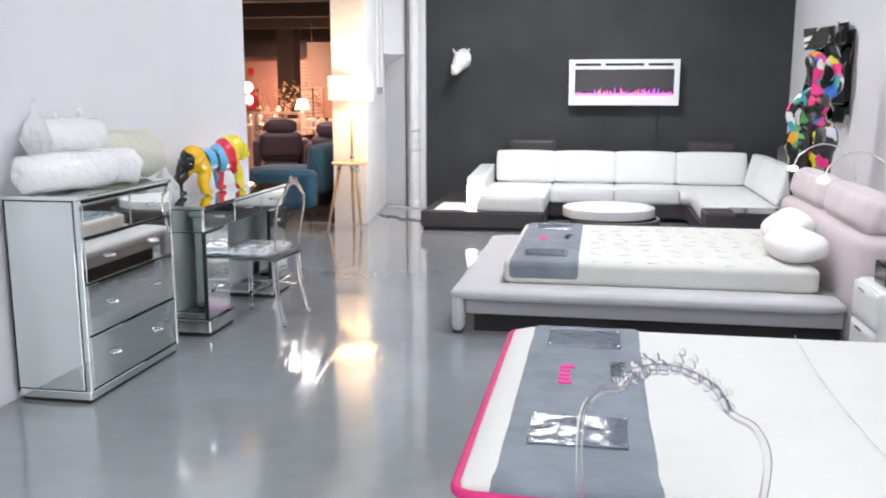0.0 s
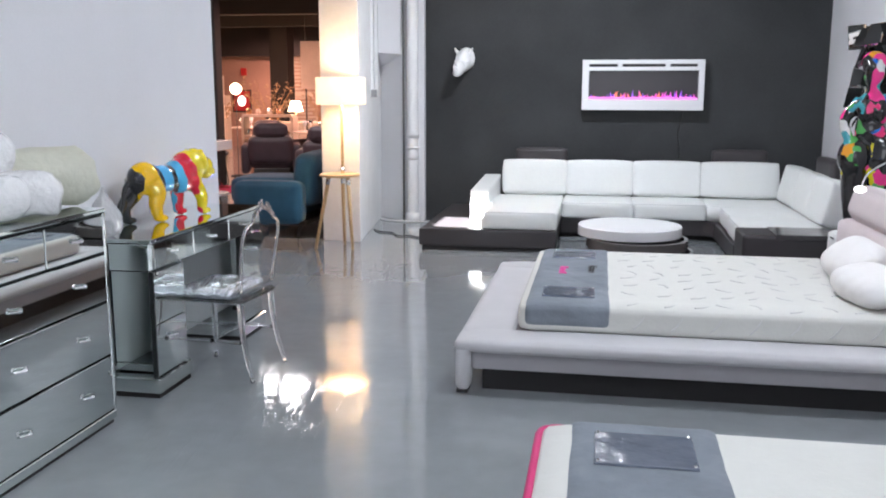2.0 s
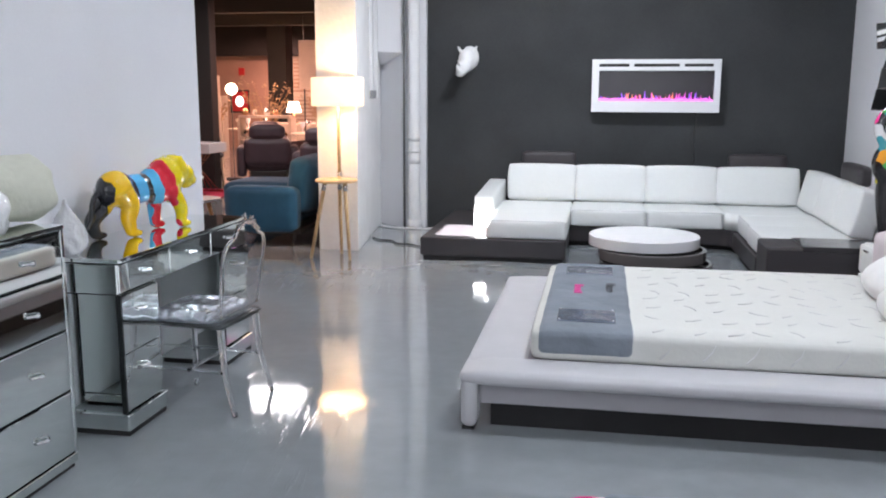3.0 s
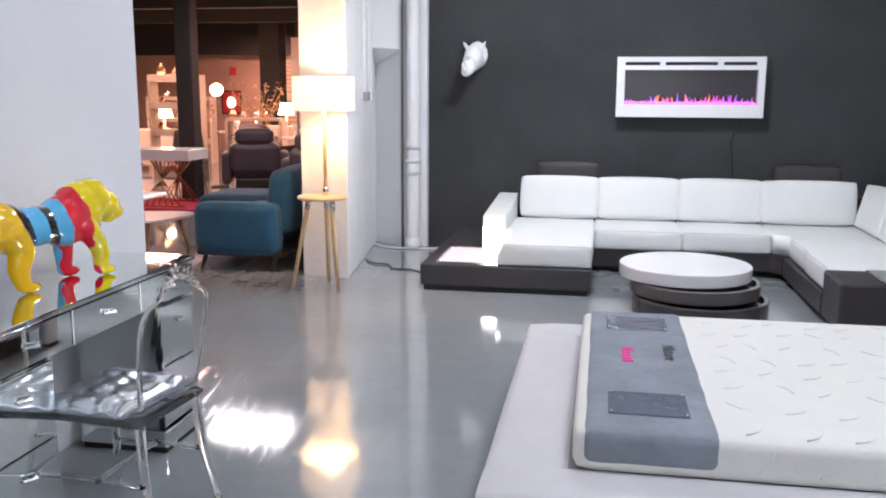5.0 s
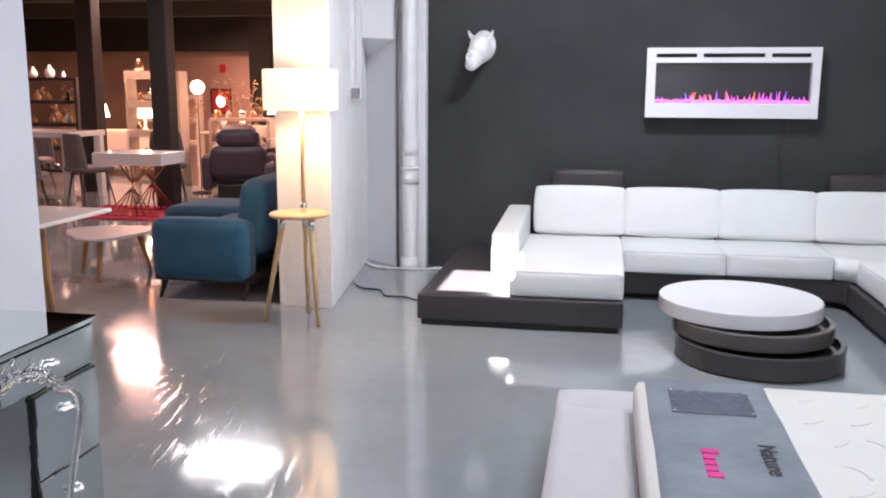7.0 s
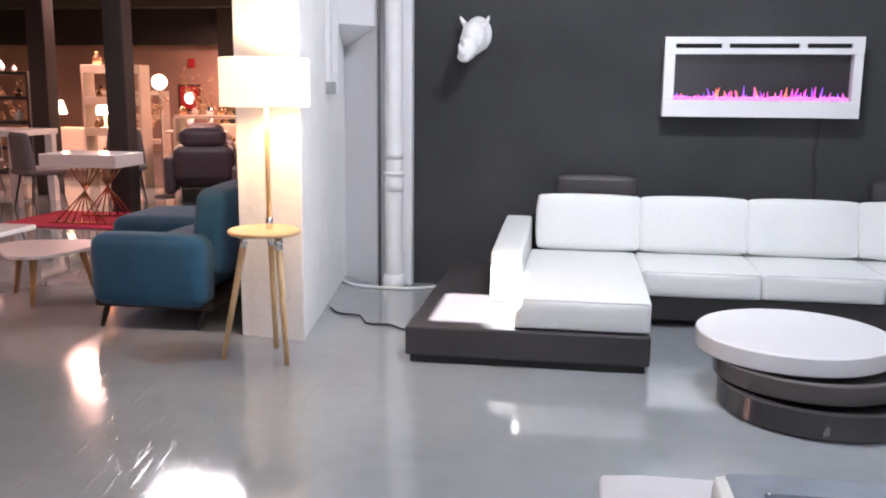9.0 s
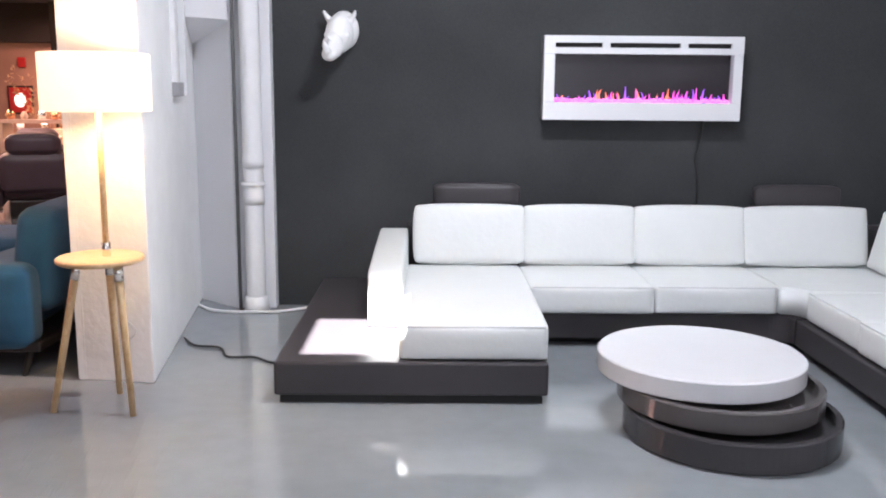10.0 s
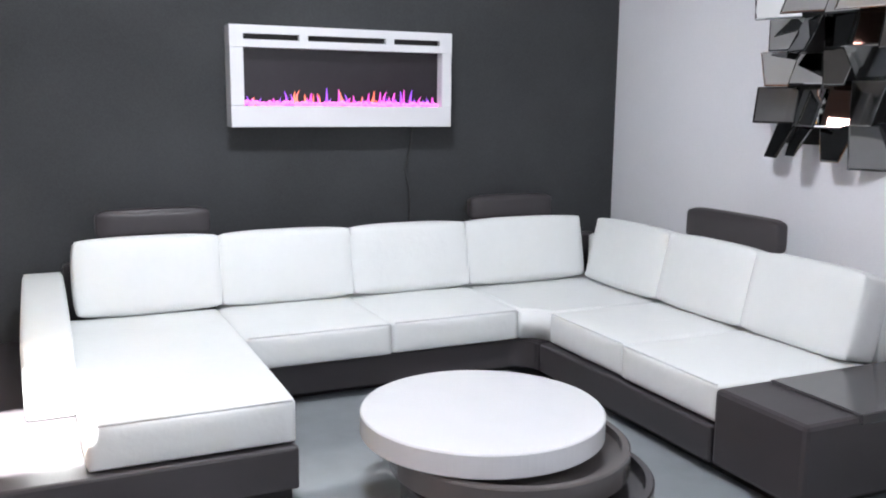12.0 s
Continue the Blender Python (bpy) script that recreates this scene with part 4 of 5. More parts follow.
wrapped_roll("fleece_roll", -2.46, 4.52, DZ, 0.125, 0.46, 62, M_CREAM, "cream fleece roll in clear wrapping film")
wrapped_roll("wrapped_pillow", -2.33, 4.27, DZ, 0.09, 0.24, 40, M_PLASTIC, "small white wrapped pillow")


def film_sheet(name, loc, rx, ry, rz, w, h, seed, label):
    """A crumpled bag of thin film: a pinched pouch with standing folds."""
    bm = bmesh.new()
    n, rings = 40, 18
    grid = []
    for k in range(rings + 1):
        t = k / rings
        r = w * (0.35 + 0.65 * math.sin(math.pi * min(1, t * 1.1) ** 0.8)) * (1 - 0.82 * t ** 1.5)
        ring = []
        for i in range(n):
            a = 2 * math.pi * i / n
            q = Vector((math.cos(a), math.sin(a), t * 2 + seed))
            k2 = 1 + 0.28 * noise.noise(q * 2.6) + 0.14 * noise.noise(q * 7)
            ring.append(bm.verts.new((r * k2 * math.cos(a), r * k2 * 0.75 * math.sin(a), h * t)))
        grid.append(ring)
    for a, b in zip(grid, grid[1:]):
        for i in range(n):
            bm.faces.new((a[i], a[(i + 1) % n], b[(i + 1) % n], b[i])).smooth = True
    bm.faces.new(grid[0][::-1])
    bm.faces.new(grid[-1])
    ob = part(name, bm, M_FILM)
    ob.matrix_world = pose(*loc, rx, ry, rz)
    return tagged(ob, label, "plastic bag", "clear film bags")


film_sheet("film_bag", (-2.52, 3.95, DZ + 0.165), 0, 0, 20, 0.075, 0.27, 1.0, "crumpled clear film bag standing upright")
for k, (fx, fy) in enumerate(((-2.5, 4.09), (-2.46, 4.22), (-2.53, 4.3))):
    film_sheet("film_tuft", (fx, fy, DZ + 0.31), 0, 14 * (k - 1), 40 * k, 0.02, 0.075, 3.0 + k, "twisted end of clear film on the rolls")
film_sheet("film_bag", (-2.4, 4.64, DZ + 0.14), -72, 0, 10, 0.1, 0.2, 6.0, "crumpled clear film hanging off the roll end")

# ---- painted lion figure ----


def stripes(name, bands):
    m = mat(name, (0.5, 0.5, 0.5), 0.12, coat=0.6, bump=0.0)
    nt = m.node_tree
    tc = nt.nodes.new("ShaderNodeTexCoord")
    nz = nt.nodes.new("ShaderNodeTexNoise")
    nz.inputs["Scale"].default_value = 9
    sx = nt.nodes.new("ShaderNodeSeparateXYZ")
    ma = nt.nodes.new("ShaderNodeMath")
    ma.operation = 'MULTIPLY_ADD'
    ma.inputs[1].default_value = 0.1
    r = nt.nodes.new("ShaderNodeValToRGB")
    r.color_ramp.interpolation = 'CONSTANT'
    els = r.color_ramp.elements
    for i, (p, c) in enumerate(bands):
        e = els[i] if i < 2 else els.new(p)
        e.position, e.color = p, (*c, 1)
    nt.links.new(tc.outputs["Generated"], sx.inputs[0])
    nt.links.new(tc.outputs["Object"], nz.inputs["Vector"])
    nt.links.new(nz.outputs[0], ma.inputs[0])
    hz = nt.nodes.new("ShaderNodeMath")
    hz.operation = 'MULTIPLY_ADD'
    hz.inputs[1].default_value = 0.12
    nt.links.new(sx.outputs[2], hz.inputs[0])
    nt.links.new(sx.outputs[1], hz.inputs[2])
    nt.links.new(hz.outputs[0], ma.inputs[2])
    nt.links.new(ma.outputs[0], r.inputs[0])
    nt.links.new(r.outputs[0], nt.nodes["Principled BSDF"].inputs["Base Color"])
    return m


YEL, BLK, SKYB, RED, LIME = (0.85, 0.5, 0.0), (0.012, 0.012, 0.014), (0.1, 0.45, 0.75), (0.7, 0.012, 0.03), (0.8, 0.62, 0.0)
M_LION = stripes("striped_gloss_paint", [(0.0, BLK), (0.3, YEL), (0.44, BLK), (0.5, SKYB), (0.595, BLK), (0.65, SKYB), (0.72, RED), (0.83, LIME)])

bm = bmesh.new()
# body runs along +y, the head at +y
ball(bm, (0, -0.19, 0.265), 0.095, 3, (0.78, 1.1, 1.05))
ball(bm, (0, -0.05, 0.25), 0.088, 3, (0.78, 1.8, 0.95))
ball(bm, (0, 0.09, 0.255), 0.1, 3, (0.8, 1.2, 1.1))
ball(bm, (0, 0.16, 0.29), 0.11, 3, (0.82, 0.95, 1.1))
ball(bm, (0.005, 0.215, 0.325), 0.095, 3, (0.85, 0.85, 1.0))
ball(bm, (0.02, 0.28, 0.3), 0.06, 3, (0.9, 1.0, 1.05))
ball(bm, (0.025, 0.32, 0.265), 0.04, 3, (0.95, 1.0, 0.9))
ball(bm, (0.02, 0.295, 0.24), 0.034, 3, (0.9, 1.0, 0.7))
ball(bm, (0, 0.2, 0.225), 0.07, 3, (0.8, 0.8, 1.25))
for s in (-1, 1):
    ball(bm, (s * 0.05, 0.225, 0.4), 0.016, 2)
    d = 0.03 if s < 0 else -0.1
    tube(bm, [(s * 0.045, -0.2, 0.26), (s * 0.05, -0.2 - d * 0.5, 0.18), (s * 0.05, -0.265 - d, 0.1), (s * 0.05, -0.245 - d, 0.02)], (0.06, 0.027), 12)
    ball(bm, (s * 0.05, -0.225 - d, 0.022), 0.033, 2, (0.9, 1.4, 0.7))
    e = 0.02 if s < 0 else 0.1
    tube(bm, [(s * 0.05, 0.13, 0.24), (s * 0.052, 0.11 + e, 0.12), (s * 0.052, 0.11 + e, 0.02)], (0.048, 0.026), 12)
    ball(bm, (s * 0.052, 0.135 + e, 0.022), 0.033, 2, (0.9, 1.4, 0.7))
tube(bm, [(0, -0.26, 0.29), (-0.02, -0.31, 0.22), (-0.02, -0.33, 0.12), (-0.01, -0.37, 0.07)], (0.016, 0.013), 8)
lion = fused(part("lion_figure", bm, M_LION), 0.008, 4)
lion.matrix_world = pose(-2.44, 5.66, 0.782, 0, 0, -12) @ Matrix.Diagonal((0.98, 1.02, 0.9, 1))
tagged(lion, "glossy lion figure painted in yellow, blue, red stripes", "figurine")
film_sheet("film_wrap", (-2.45, 5.02, 0.783), 0, 0, 0, 0.105, 0.24, 9.0, "crumpled clear film bag on the desk")


# ---- painted female statue ----


def patches(name):
    m = mat(name, (0.3, 0.3, 0.3), 0.15, coat=0.5, bump=0.0)
    nt = m.node_tree
    tc = nt.nodes.new("ShaderNodeTexCoord")
    vo = nt.nodes.new("ShaderNodeTexVoronoi")
    vo.inputs["Scale"].default_value = 10
    vo.distance = 'CHEBYCHEV'
    sp2 = nt.nodes.new("ShaderNodeSeparateColor")
    r = nt.nodes.new("ShaderNodeValToRGB")
    r.color_ramp.interpolation = 'CONSTANT'
    cols = [BLK, BLK, (0.7, 0.3, 0.02), BLK, (0.8, 0.04, 0.25), BLK, (0.02, 0.15, 0.55), BLK, (0.75, 0.65, 0.02), BLK, BLK, (0.05, 0.3, 0.35), (0.7, 0.7, 0.7), BLK, (0.1, 0.4, 0.1), (0.8, 0.05, 0.2)]
    els = r.color_ramp.elements
    for i, c in enumerate(cols):
        e = els[i] if i < 2 else els.new(i / len(cols))
        e.position, e.color = i / len(cols), (*c, 1)
    nt.links.new(tc.outputs["Object"], vo.inputs["Vector"])
    nt.links.new(vo.outputs["Color"], sp2.inputs[0])
    nt.links.new(sp2.outputs[0], r.inputs[0])
    nt.links.new(r.outputs[0], nt.nodes["Principled BSDF"].inputs["Base Color"])
    return m


# standing female form with one arm raised
bm = bmesh.new()
for s in (-1, 1):
    tube(bm, [(s * 0.1, 0, 0.55), (s * 0.11, 0, 0.3), (s * 0.09, 0, 0.03)], (0.13, 0.06), 14)
    ball(bm, (s * 0.09, -0.04, 0.04), 0.07, 2, (0.9, 1.4, 0.56))
ball(bm, (-0.12, -0.04, 0.55), 0.14, 4, (1, 0.9, 1.0))
ball(bm, (0.12, 0, 0.58), 0.14, 4, (1, 0.9, 1.1))
ball(bm, (0, 0, 0.74), 0.13, 4, (1.0, 0.8, 1.1))
ball(bm, (-0.06, -0.07, 0.88), 0.085, 4)
ball(bm, (0.07, -0.07, 0.87), 0.085, 4)
ball(bm, (0, 0.0, 0.9), 0.13, 4, (1.05, 0.75, 0.8))
tube(bm, [(0, 0, 0.95), (-0.01, 0, 1.06)], (0.06, 0.05), 12)
ball(bm, (-0.01, -0.01, 1.13), 0.095, 4, (0.9, 1, 1.1))
ball(bm, (-0.01, 0.04, 1.2), 0.1, 4, (1.05, 0.8, 0.8))
tube(bm, [(0.1, 0, 0.93), (0.21, -0.02, 1.0), (0.2, -0.02, 1.14), (0.1, 0.0, 1.22)], (0.055, 0.04), 12)
tube(bm, [(-0.1, 0, 0.93), (-0.22, -0.03, 0.8), (-0.17, -0.07, 0.66)], (0.055, 0.04), 12)
statue = fused(part("female_statue", bm, patches("patchwork_gloss_paint")), 0.014, 3)
statue.matrix_world = pose(1.78, 7.93, 0.461, 0, 0, -10) @ Matrix.Diagonal((0.8, 0.8, 1.02, 1))
tagged(statue, "glossy female figure painted with colourful patches on black", "figurine")

# ---- mirror wall art ----
art = thing("mirror_wall_art", "wall art of overlapping tilted mirror tiles", "wall mirror", loc=(2.22, 9.18, 1.6))
rng = random.Random(21)


def mirror_tile(y, z, w, h, skew, out, tilt, turn, m):
    """One bevelled trapezoid of mirror glass in a thin dark edge."""
    bm = bmesh.new()
    plan = ((-w + skew, -h), (w - skew, -h), (w, h), (-w, h))
    rings = [[bm.verts.new((x, py * k, pz * k)) for py, pz in plan] for x, k in ((0.0, 1.0), (-0.006, 1.0), (-0.009, 0.93))]
    bm.faces.new(rings[0])
    bm.faces.new(rings[-1][::-1])
    for a, b in zip(rings, rings[1:]):
        for k in range(4):
            bm.faces.new((a[k], b[k], b[(k + 1) % 4], a[(k + 1) % 4]))
    bmesh.ops.recalc_face_normals(bm, faces=bm.faces[:])
    ob = part("mirror_tile", bm, m, art)
    ob.matrix_basis = pose(-out, y, z, 0, tilt, turn)
    rim = bmesh.new()
    lo = [Vector((-0.004, py, pz)) for py, pz in plan]
    for k in range(4):
        tube(rim, [lo[k], lo[(k + 1) % 4]], 0.0028, 5, curve=False)
    part("tile_edge", rim, M_BRASS if rng.random() < 0.12 else M_EDGE, ob)


# some tiles carry the dark reflection as colour, the rest are clear mirror
for j in range(5):
    for i in range(7):
        w = rng.uniform(0.085, 0.12)
        mirror_tile(-0.53 + i * 0.177 + rng.uniform(-.02, .02), -0.34 + j * 0.172 + rng.uniform(-.015, .015), w, rng.uniform(0.085, 0.11), rng.choice((-0.03, 0.0, 0.035, 0.055)),
                    0.04 + 0.03 * ((i + 2 * j) % 3) + 0.01 * rng.random(), rng.choice((-22, -9, 6, 14, 24)) + rng.uniform(-3, 3), rng.choice((-24, -12, 0, 10, 22)) + rng.uniform(-3, 3), M_DARKREFLECT if rng.random() < 0.62 else M_MIRROR2)
part("backing", boxed(0.0, 0.015, -0.56, 0.56, -0.36, 0.38), M_PLINTH, art, "black backing board")

# ---- hall: blue sofa and tables ----
bs = thing("blue_sofa", "petrol blue fabric corner sofa on dark tapered legs", "sofa", loc=(-3.43, 10.5, 0))
part("armrest", cushioned(-0.36, 0.36, -0.9, -0.7, 0.15, 0.575, 0.06, 0.012, 12), M_BLUE, bs)
part("backrest", cushioned(0.2, 0.44, -0.72, 1.2, 0.3, 0.84, 0.08, 0.02, 12, lean=Matrix.Rotation(radians(8), 3, 'Y')), M_BLUE, bs)
part("seat", cushioned(-0.38, 0.25, -0.72, 0.5, 0.17, 0.44, 0.06, 0.015, 12), M_BLUE, bs)
part("chaise", cushioned(-1.0, 0.25, 0.5, 1.25, 0.17, 0.47, 0.07, 0.02, 12), M_BLUE, bs, "blue chaise section")
part("frame", boxed(-0.36, 0.4, -0.86, 1.2, 0.13, 0.18, bevel=0.01), M_DARKWOOD, bs, "dark frame rail")
for x, y in ((-0.3, -0.82), (0.33, -0.82), (-0.98, 1.15), (0.33, 1.1)):
    part("leg", tubed([(x - 0.03, y - 0.02, 0), (x + 0.01, y, 0.15)], (0.013, 0.024), 10, curve=False), M_DARKWOOD, bs)


def leaf_table(loc, r, h, rz):
    t = thing("side_table", "low white table with rounded triangular top and oak legs", "side table", loc=loc, rz=rz)
    out = []
    for i in range(48):
        a = 2 * math.pi * i / 48
        k = r * (1 + 0.13 * math.cos(3 * a))
        out.append((k * math.cos(a), k * math.sin(a)))
    part("tabletop", prism(bmesh.new(), out, h - 0.025, h, 0.006), M_GLOSSWHITE, t)
    for i in range(3):
        a = 2 * math.pi * i / 3
        part("leg", tubed([(r * 0.95 * math.cos(a), r * 0.95 * math.sin(a), 0), (r * 0.7 * math.cos(a), r * 0.7 * math.sin(a), h - 0.024)], (0.014, 0.026), 10, curve=False), M_OAK, t)


leaf_table((-4.53, 10.3, 0), 0.335, 0.36, -75)
dt = thing("dining_table", "white rectangular table with tapered oak legs", "table", loc=(-4.4, 8.5, 0), rz=0)
part("tabletop", boxed(-0.75, 0.75, -0.4, 0.4, 0.725, 0.75, bevel=0.006), M_GLOSSWHITE, dt)
for x in (-0.62, 0.62):
    for y in (-0.3, 0.3):
        part("leg", tubed([(x * 0.8, y, 0), (x * 0.72, y * 0.9, 0.725)] if x < 0 else [(x * 0.62, y * 0.9, 0), (x * 0.55, y * 0.8, 0.725)], (0.018, 0.034), 10, curve=False), M_OAK, dt)

tagged(part("crimson_rug", boxed(-6.95, -5.5, 13.15, 14.3, 0.004, 0.016, bevel=0.004), M_RUG), "crimson rug on the hall floor", "rug")
wt = thing("display_table", "white box table on crossed copper wire base", "table", loc=(-6.1, 13.65, 0.016))
part("tabletop", boxed(-0.44, 0.44, -0.3, 0.3, 0.6, 0.74, bevel=0.008), M_GLOSSWHITE, wt)
for i in range(7):
    a = -0.3 + i * 0.1
    for y in (-0.3, 0.3):
        part("wire_leg", tubed([(a, y, 0.0), (-a * 0.7 + 0.05, y * 0.6, 0.6)], 0.008, 6, curve=False), M_BRASS, wt)
part("foot_bar", boxed(-0.36, 0.36, -0.31, -0.285, 0, 0.02), M_BRASS, wt)
part("foot_bar", boxed(-0.36, 0.36, 0.285, 0.31, 0, 0.02), M_BRASS, wt)


def hall_chair(loc, rz):
    c = thing("dining_chair", "grey upholstered dining chair on thin black legs", "chair", "hall dining chairs", loc=loc, rz=rz)
    part("seat", cushioned(-0.24, 0.24, -0.24, 0.24, 0.42, 0.5, 0.035, 0.01, 8), M_GREYFAB, c)
    bm = cushioned(-0.24, 0.24, 0.18, 0.25, 0.46, 0.92, 0.035, 0.008, 10)
    for v in bm.verts:
        v.co.y += 0.1 * (v.co.z - 0.46) - 0.9 * v.co.x * v.co.x
        v.co.x *= 1.05 - 0.5 * (v.co.z - 0.46)
    part("backrest", bm, M_GREYFAB, c)
    for x in (-1, 1):
        for y in (-1, 1):
            part("leg", tubed([(x * 0.22, y * 0.22, 0), (x * 0.15, y * 0.15, 0.43)], (0.009, 0.014), 8, curve=False), M_DARKWOOD, c)
    return c


hc = hall_chair((-6.6, 15.3, 0), 30)
for x, y, rz in ((-7.45, 13.35, 200), (-7.3, 14.5, 150), (-8.3, 14.0, 100), (-8.9, 15.6, 10)):
    copy_thing(hc, pose(x, y, 0, 0, 0, rz))
wt2 = thing("tall_table", "white parsons table with square legs", "table", loc=(-8.3, 14.9, 0))
part("tabletop", boxed(-0.75, 0.75, -0.45, 0.45, 0.86, 0.93, bevel=0.006), M_GLOSSWHITE, wt2)
for x in (-0.68, 0.68):
    for y in (-0.38, 0.38):
        part("leg", boxed(x - 0.05, x + 0.05, y - 0.05, y + 0.05, 0, 0.86, bevel=0.005), M_GLOSSWHITE, wt2)


def recliner(loc, rz):
    c = thing("recliner", "aubergine leather recliner with raised headrest", "armchair", "hall recliners", loc=loc, rz=rz)
    part("seat", cushioned(-0.36, 0.36, -0.35, 0.3, 0.2, 0.48, 0.07, 0.02, 8), M_BROWNLEATHER, c)
    part("backrest", cushioned(-0.36, 0.36, 0.2, 0.42, 0.3, 0.74, 0.07, 0.02, 10, lean=Matrix.Rotation(radians(-10), 3, 'X')), M_BROWNLEATHER, c)
    part("headrest", cushioned(-0.27, 0.27, 0.33, 0.47, 0.74, 0.95, 0.06, 0.02, 8), M_BROWNLEATHER, c)
    for s in (-1, 1):
        part("armrest", cushioned(s * 0.43 - 0.07, s * 0.43 + 0.07, -0.36, 0.36, 0.12, 0.6, 0.05, 0.01, 8), M_BROWNLEATHER, c)
    part("base", boxed(-0.3, 0.3, -0.28, 0.28, 0, 0.2, bevel=0.02), M_DARKWOOD, c)
    return c


rc = recliner((-5.7, 15.7, 0), 200)
for x, y, rz in ((-4.3, 14.6, 190), (-4.5, 16.4, 185), (-6.1, 17.2, 170), (-5.2, 18.2, 200)):
    copy_thing(rc, pose(x, y, 0, 0, 0, rz))

# panels and frames at the end of the hall
hp = thing("hanging_panel", "cream hanging display panel in the hall", "display panel", loc=(-5.75, 18.8, 1.55))
part("panel", boxed(-0.45, 0.45, -0.02, 0.02, 0, 0.95, bevel=0.005), M_WALLART, hp)
for x in (-0.35, 0.35):
    part("cable", tubed([(x, 0, 0.95), (x, 0, 1.66)], 0.004, 6, curve=False), M_CHROME, hp)
    part("foot_pole", tubed([(x, 0, -1.55), (x, 0, 0)], 0.015, 8, curve=False), M_BLACK, hp)
fr = thing("open_shelf", "low pale open wooden shelf on the hall floor", "shelf", loc=(-6.45, 17.6, 0))
for x in (-0.5, 0.5):
    part("upright", boxed(x - 0.03, x + 0.03, -0.15, 0.15, 0, 1.0, bevel=0.004), M_WALLART, fr)
for z in (0.3, 0.6, 1.0):
    part("shelf_board", boxed(-0.5, 0.5, -0.16, 0.16, z, z + 0.05, bevel=0.004), M_WALLART, fr)
rng = random.Random(8)
for i in range(14):
    z = (0.351, 0.651, 1.051)[i % 3]
    r = rng.uniform(0.04, 0.075)
    bm = lathe(bmesh.new(), [(0, 0), (r * 0.6, 0), (r, r * 0.8), (r * 0.6, r * 1.7), (r * 0.35, r * 2), (0, r * 2)], n=14)
    o = tagged(part("vase", bm, rng.choice((M_CHROME, M_BRASS, M_GLOSSWHITE, M_WALLART))), "small glossy vase on a shelf", "vase", "ornaments on hall shelves")
    o.location = (-6.87 + (i // 3) * 0.2, 17.6 + rng.uniform(-.06, .06), z)
for x, y, s in ((-5.3, 17.2, 0), (-7.3, 19.0, 1), (-4.6, 19.8, 2), (-10.4, 14.4, 3)):
    rt = thing("round_table", "round marble-look table set with glassware", "table", "hall round tables", loc=(x, y, 0))
    part("tabletop", lathe(bmesh.new(), [(0, 0.72), (0.5, 0.72), (0.52, 0.735), (0.5, 0.75), (0, 0.75)], n=32), M_WALLART, rt)
    part("pedestal", lathe(bmesh.new(), [(0, 0), (0.28, 0), (0.26, 0.03), (0.05, 0.08), (0.05, 0.72), (0, 0.72)], n=20), M_DARKWOOD, rt)
    for k in range(5):
        an = k * 1.26 + s
        bm = lathe(bmesh.new(), [(0, 0), (0.04, 0), (0.008, 0.01), (0.008, 0.09), (0.04, 0.13), (0.045, 0.2), (0.042, 0.2), (0.035, 0.13), (0, 0.1)], n=14)
        g = tagged(part("goblet", bm, (M_CHROME, M_GLOSSWHITE)[k % 2]), "small shiny goblet on a hall table", "glass", "goblets on hall tables")
        g.location = (x + 0.3 * math.cos(an), y + 0.3 * math.sin(an), 0.751)

# shelving, sideboards, lamps, plants at the end of the hall


def shelf(loc, m, levels, w, thick, label):
    """An open unit; returns the heights of its board tops."""
    s = thing("shelf_unit", label, "shelf", loc=loc)
    for x in (-w / 2 - 0.02, w / 2 + 0.02):
        part("upright", boxed(x - 0.02, x + 0.02, -0.15, 0.15, 0, levels[-1] + thick, bevel=0.004), m, s)
    for z in levels:
        part("shelf_board", boxed(-w / 2, w / 2, -0.16, 0.16, z, z + thick, bevel=0.005), m, s)
    return [z + thick + 0.001 for z in levels]


rng = random.Random(5)
for loc, m, levels, w, thick, label in (
        ((-7.62, 17.0, 0), M_WALLART, (0.3, 0.75, 1.2, 1.66), 0.84, 0.12, "cream shelf unit with thick boards"),
        ((-9.45, 16.6, 0), M_BLACK, (0.2, 0.55, 0.92, 1.27, 1.62), 1.5, 0.05, "black shelf unit with glass ornaments"),
        ((-11.4, 17.2, 0), M_BLACK, (0.3, 0.75, 1.2, 1.65), 1.4, 0.05, "black shelf unit with glass ornaments"),
        ((-9.3, 20.5, 0), M_WALLART, (0.42, 0.87, 1.32), 1.4, 0.08, "cream shelf unit with ornaments")):
    for z in shelf(loc, m, levels, w, thick, label):
        for k in range(int(w / 0.28)):
            r = rng.uniform(0.04, 0.08)
            bm = lathe(bmesh.new(), [(0, 0), (r * 0.7, 0), (r, r * 0.7), (r * rng.uniform(0.6, 0.95), r * 1.5), (r * 0.3, r * 2), (r * 0.4, r * 2.4), (0, r * 2.4)], n=16)
            o = tagged(part("vase", bm, rng.choice((M_CHROME, M_BRASS, M_GLOSSWHITE, M_OAK))), "small glossy vase on a shelf", "vase", "ornaments on hall shelves")
            o.location = (loc[0] - w / 2 + 0.15 + k * 0.28 + rng.uniform(-.04, .04), loc[1] + rng.uniform(-.05, .05), z)


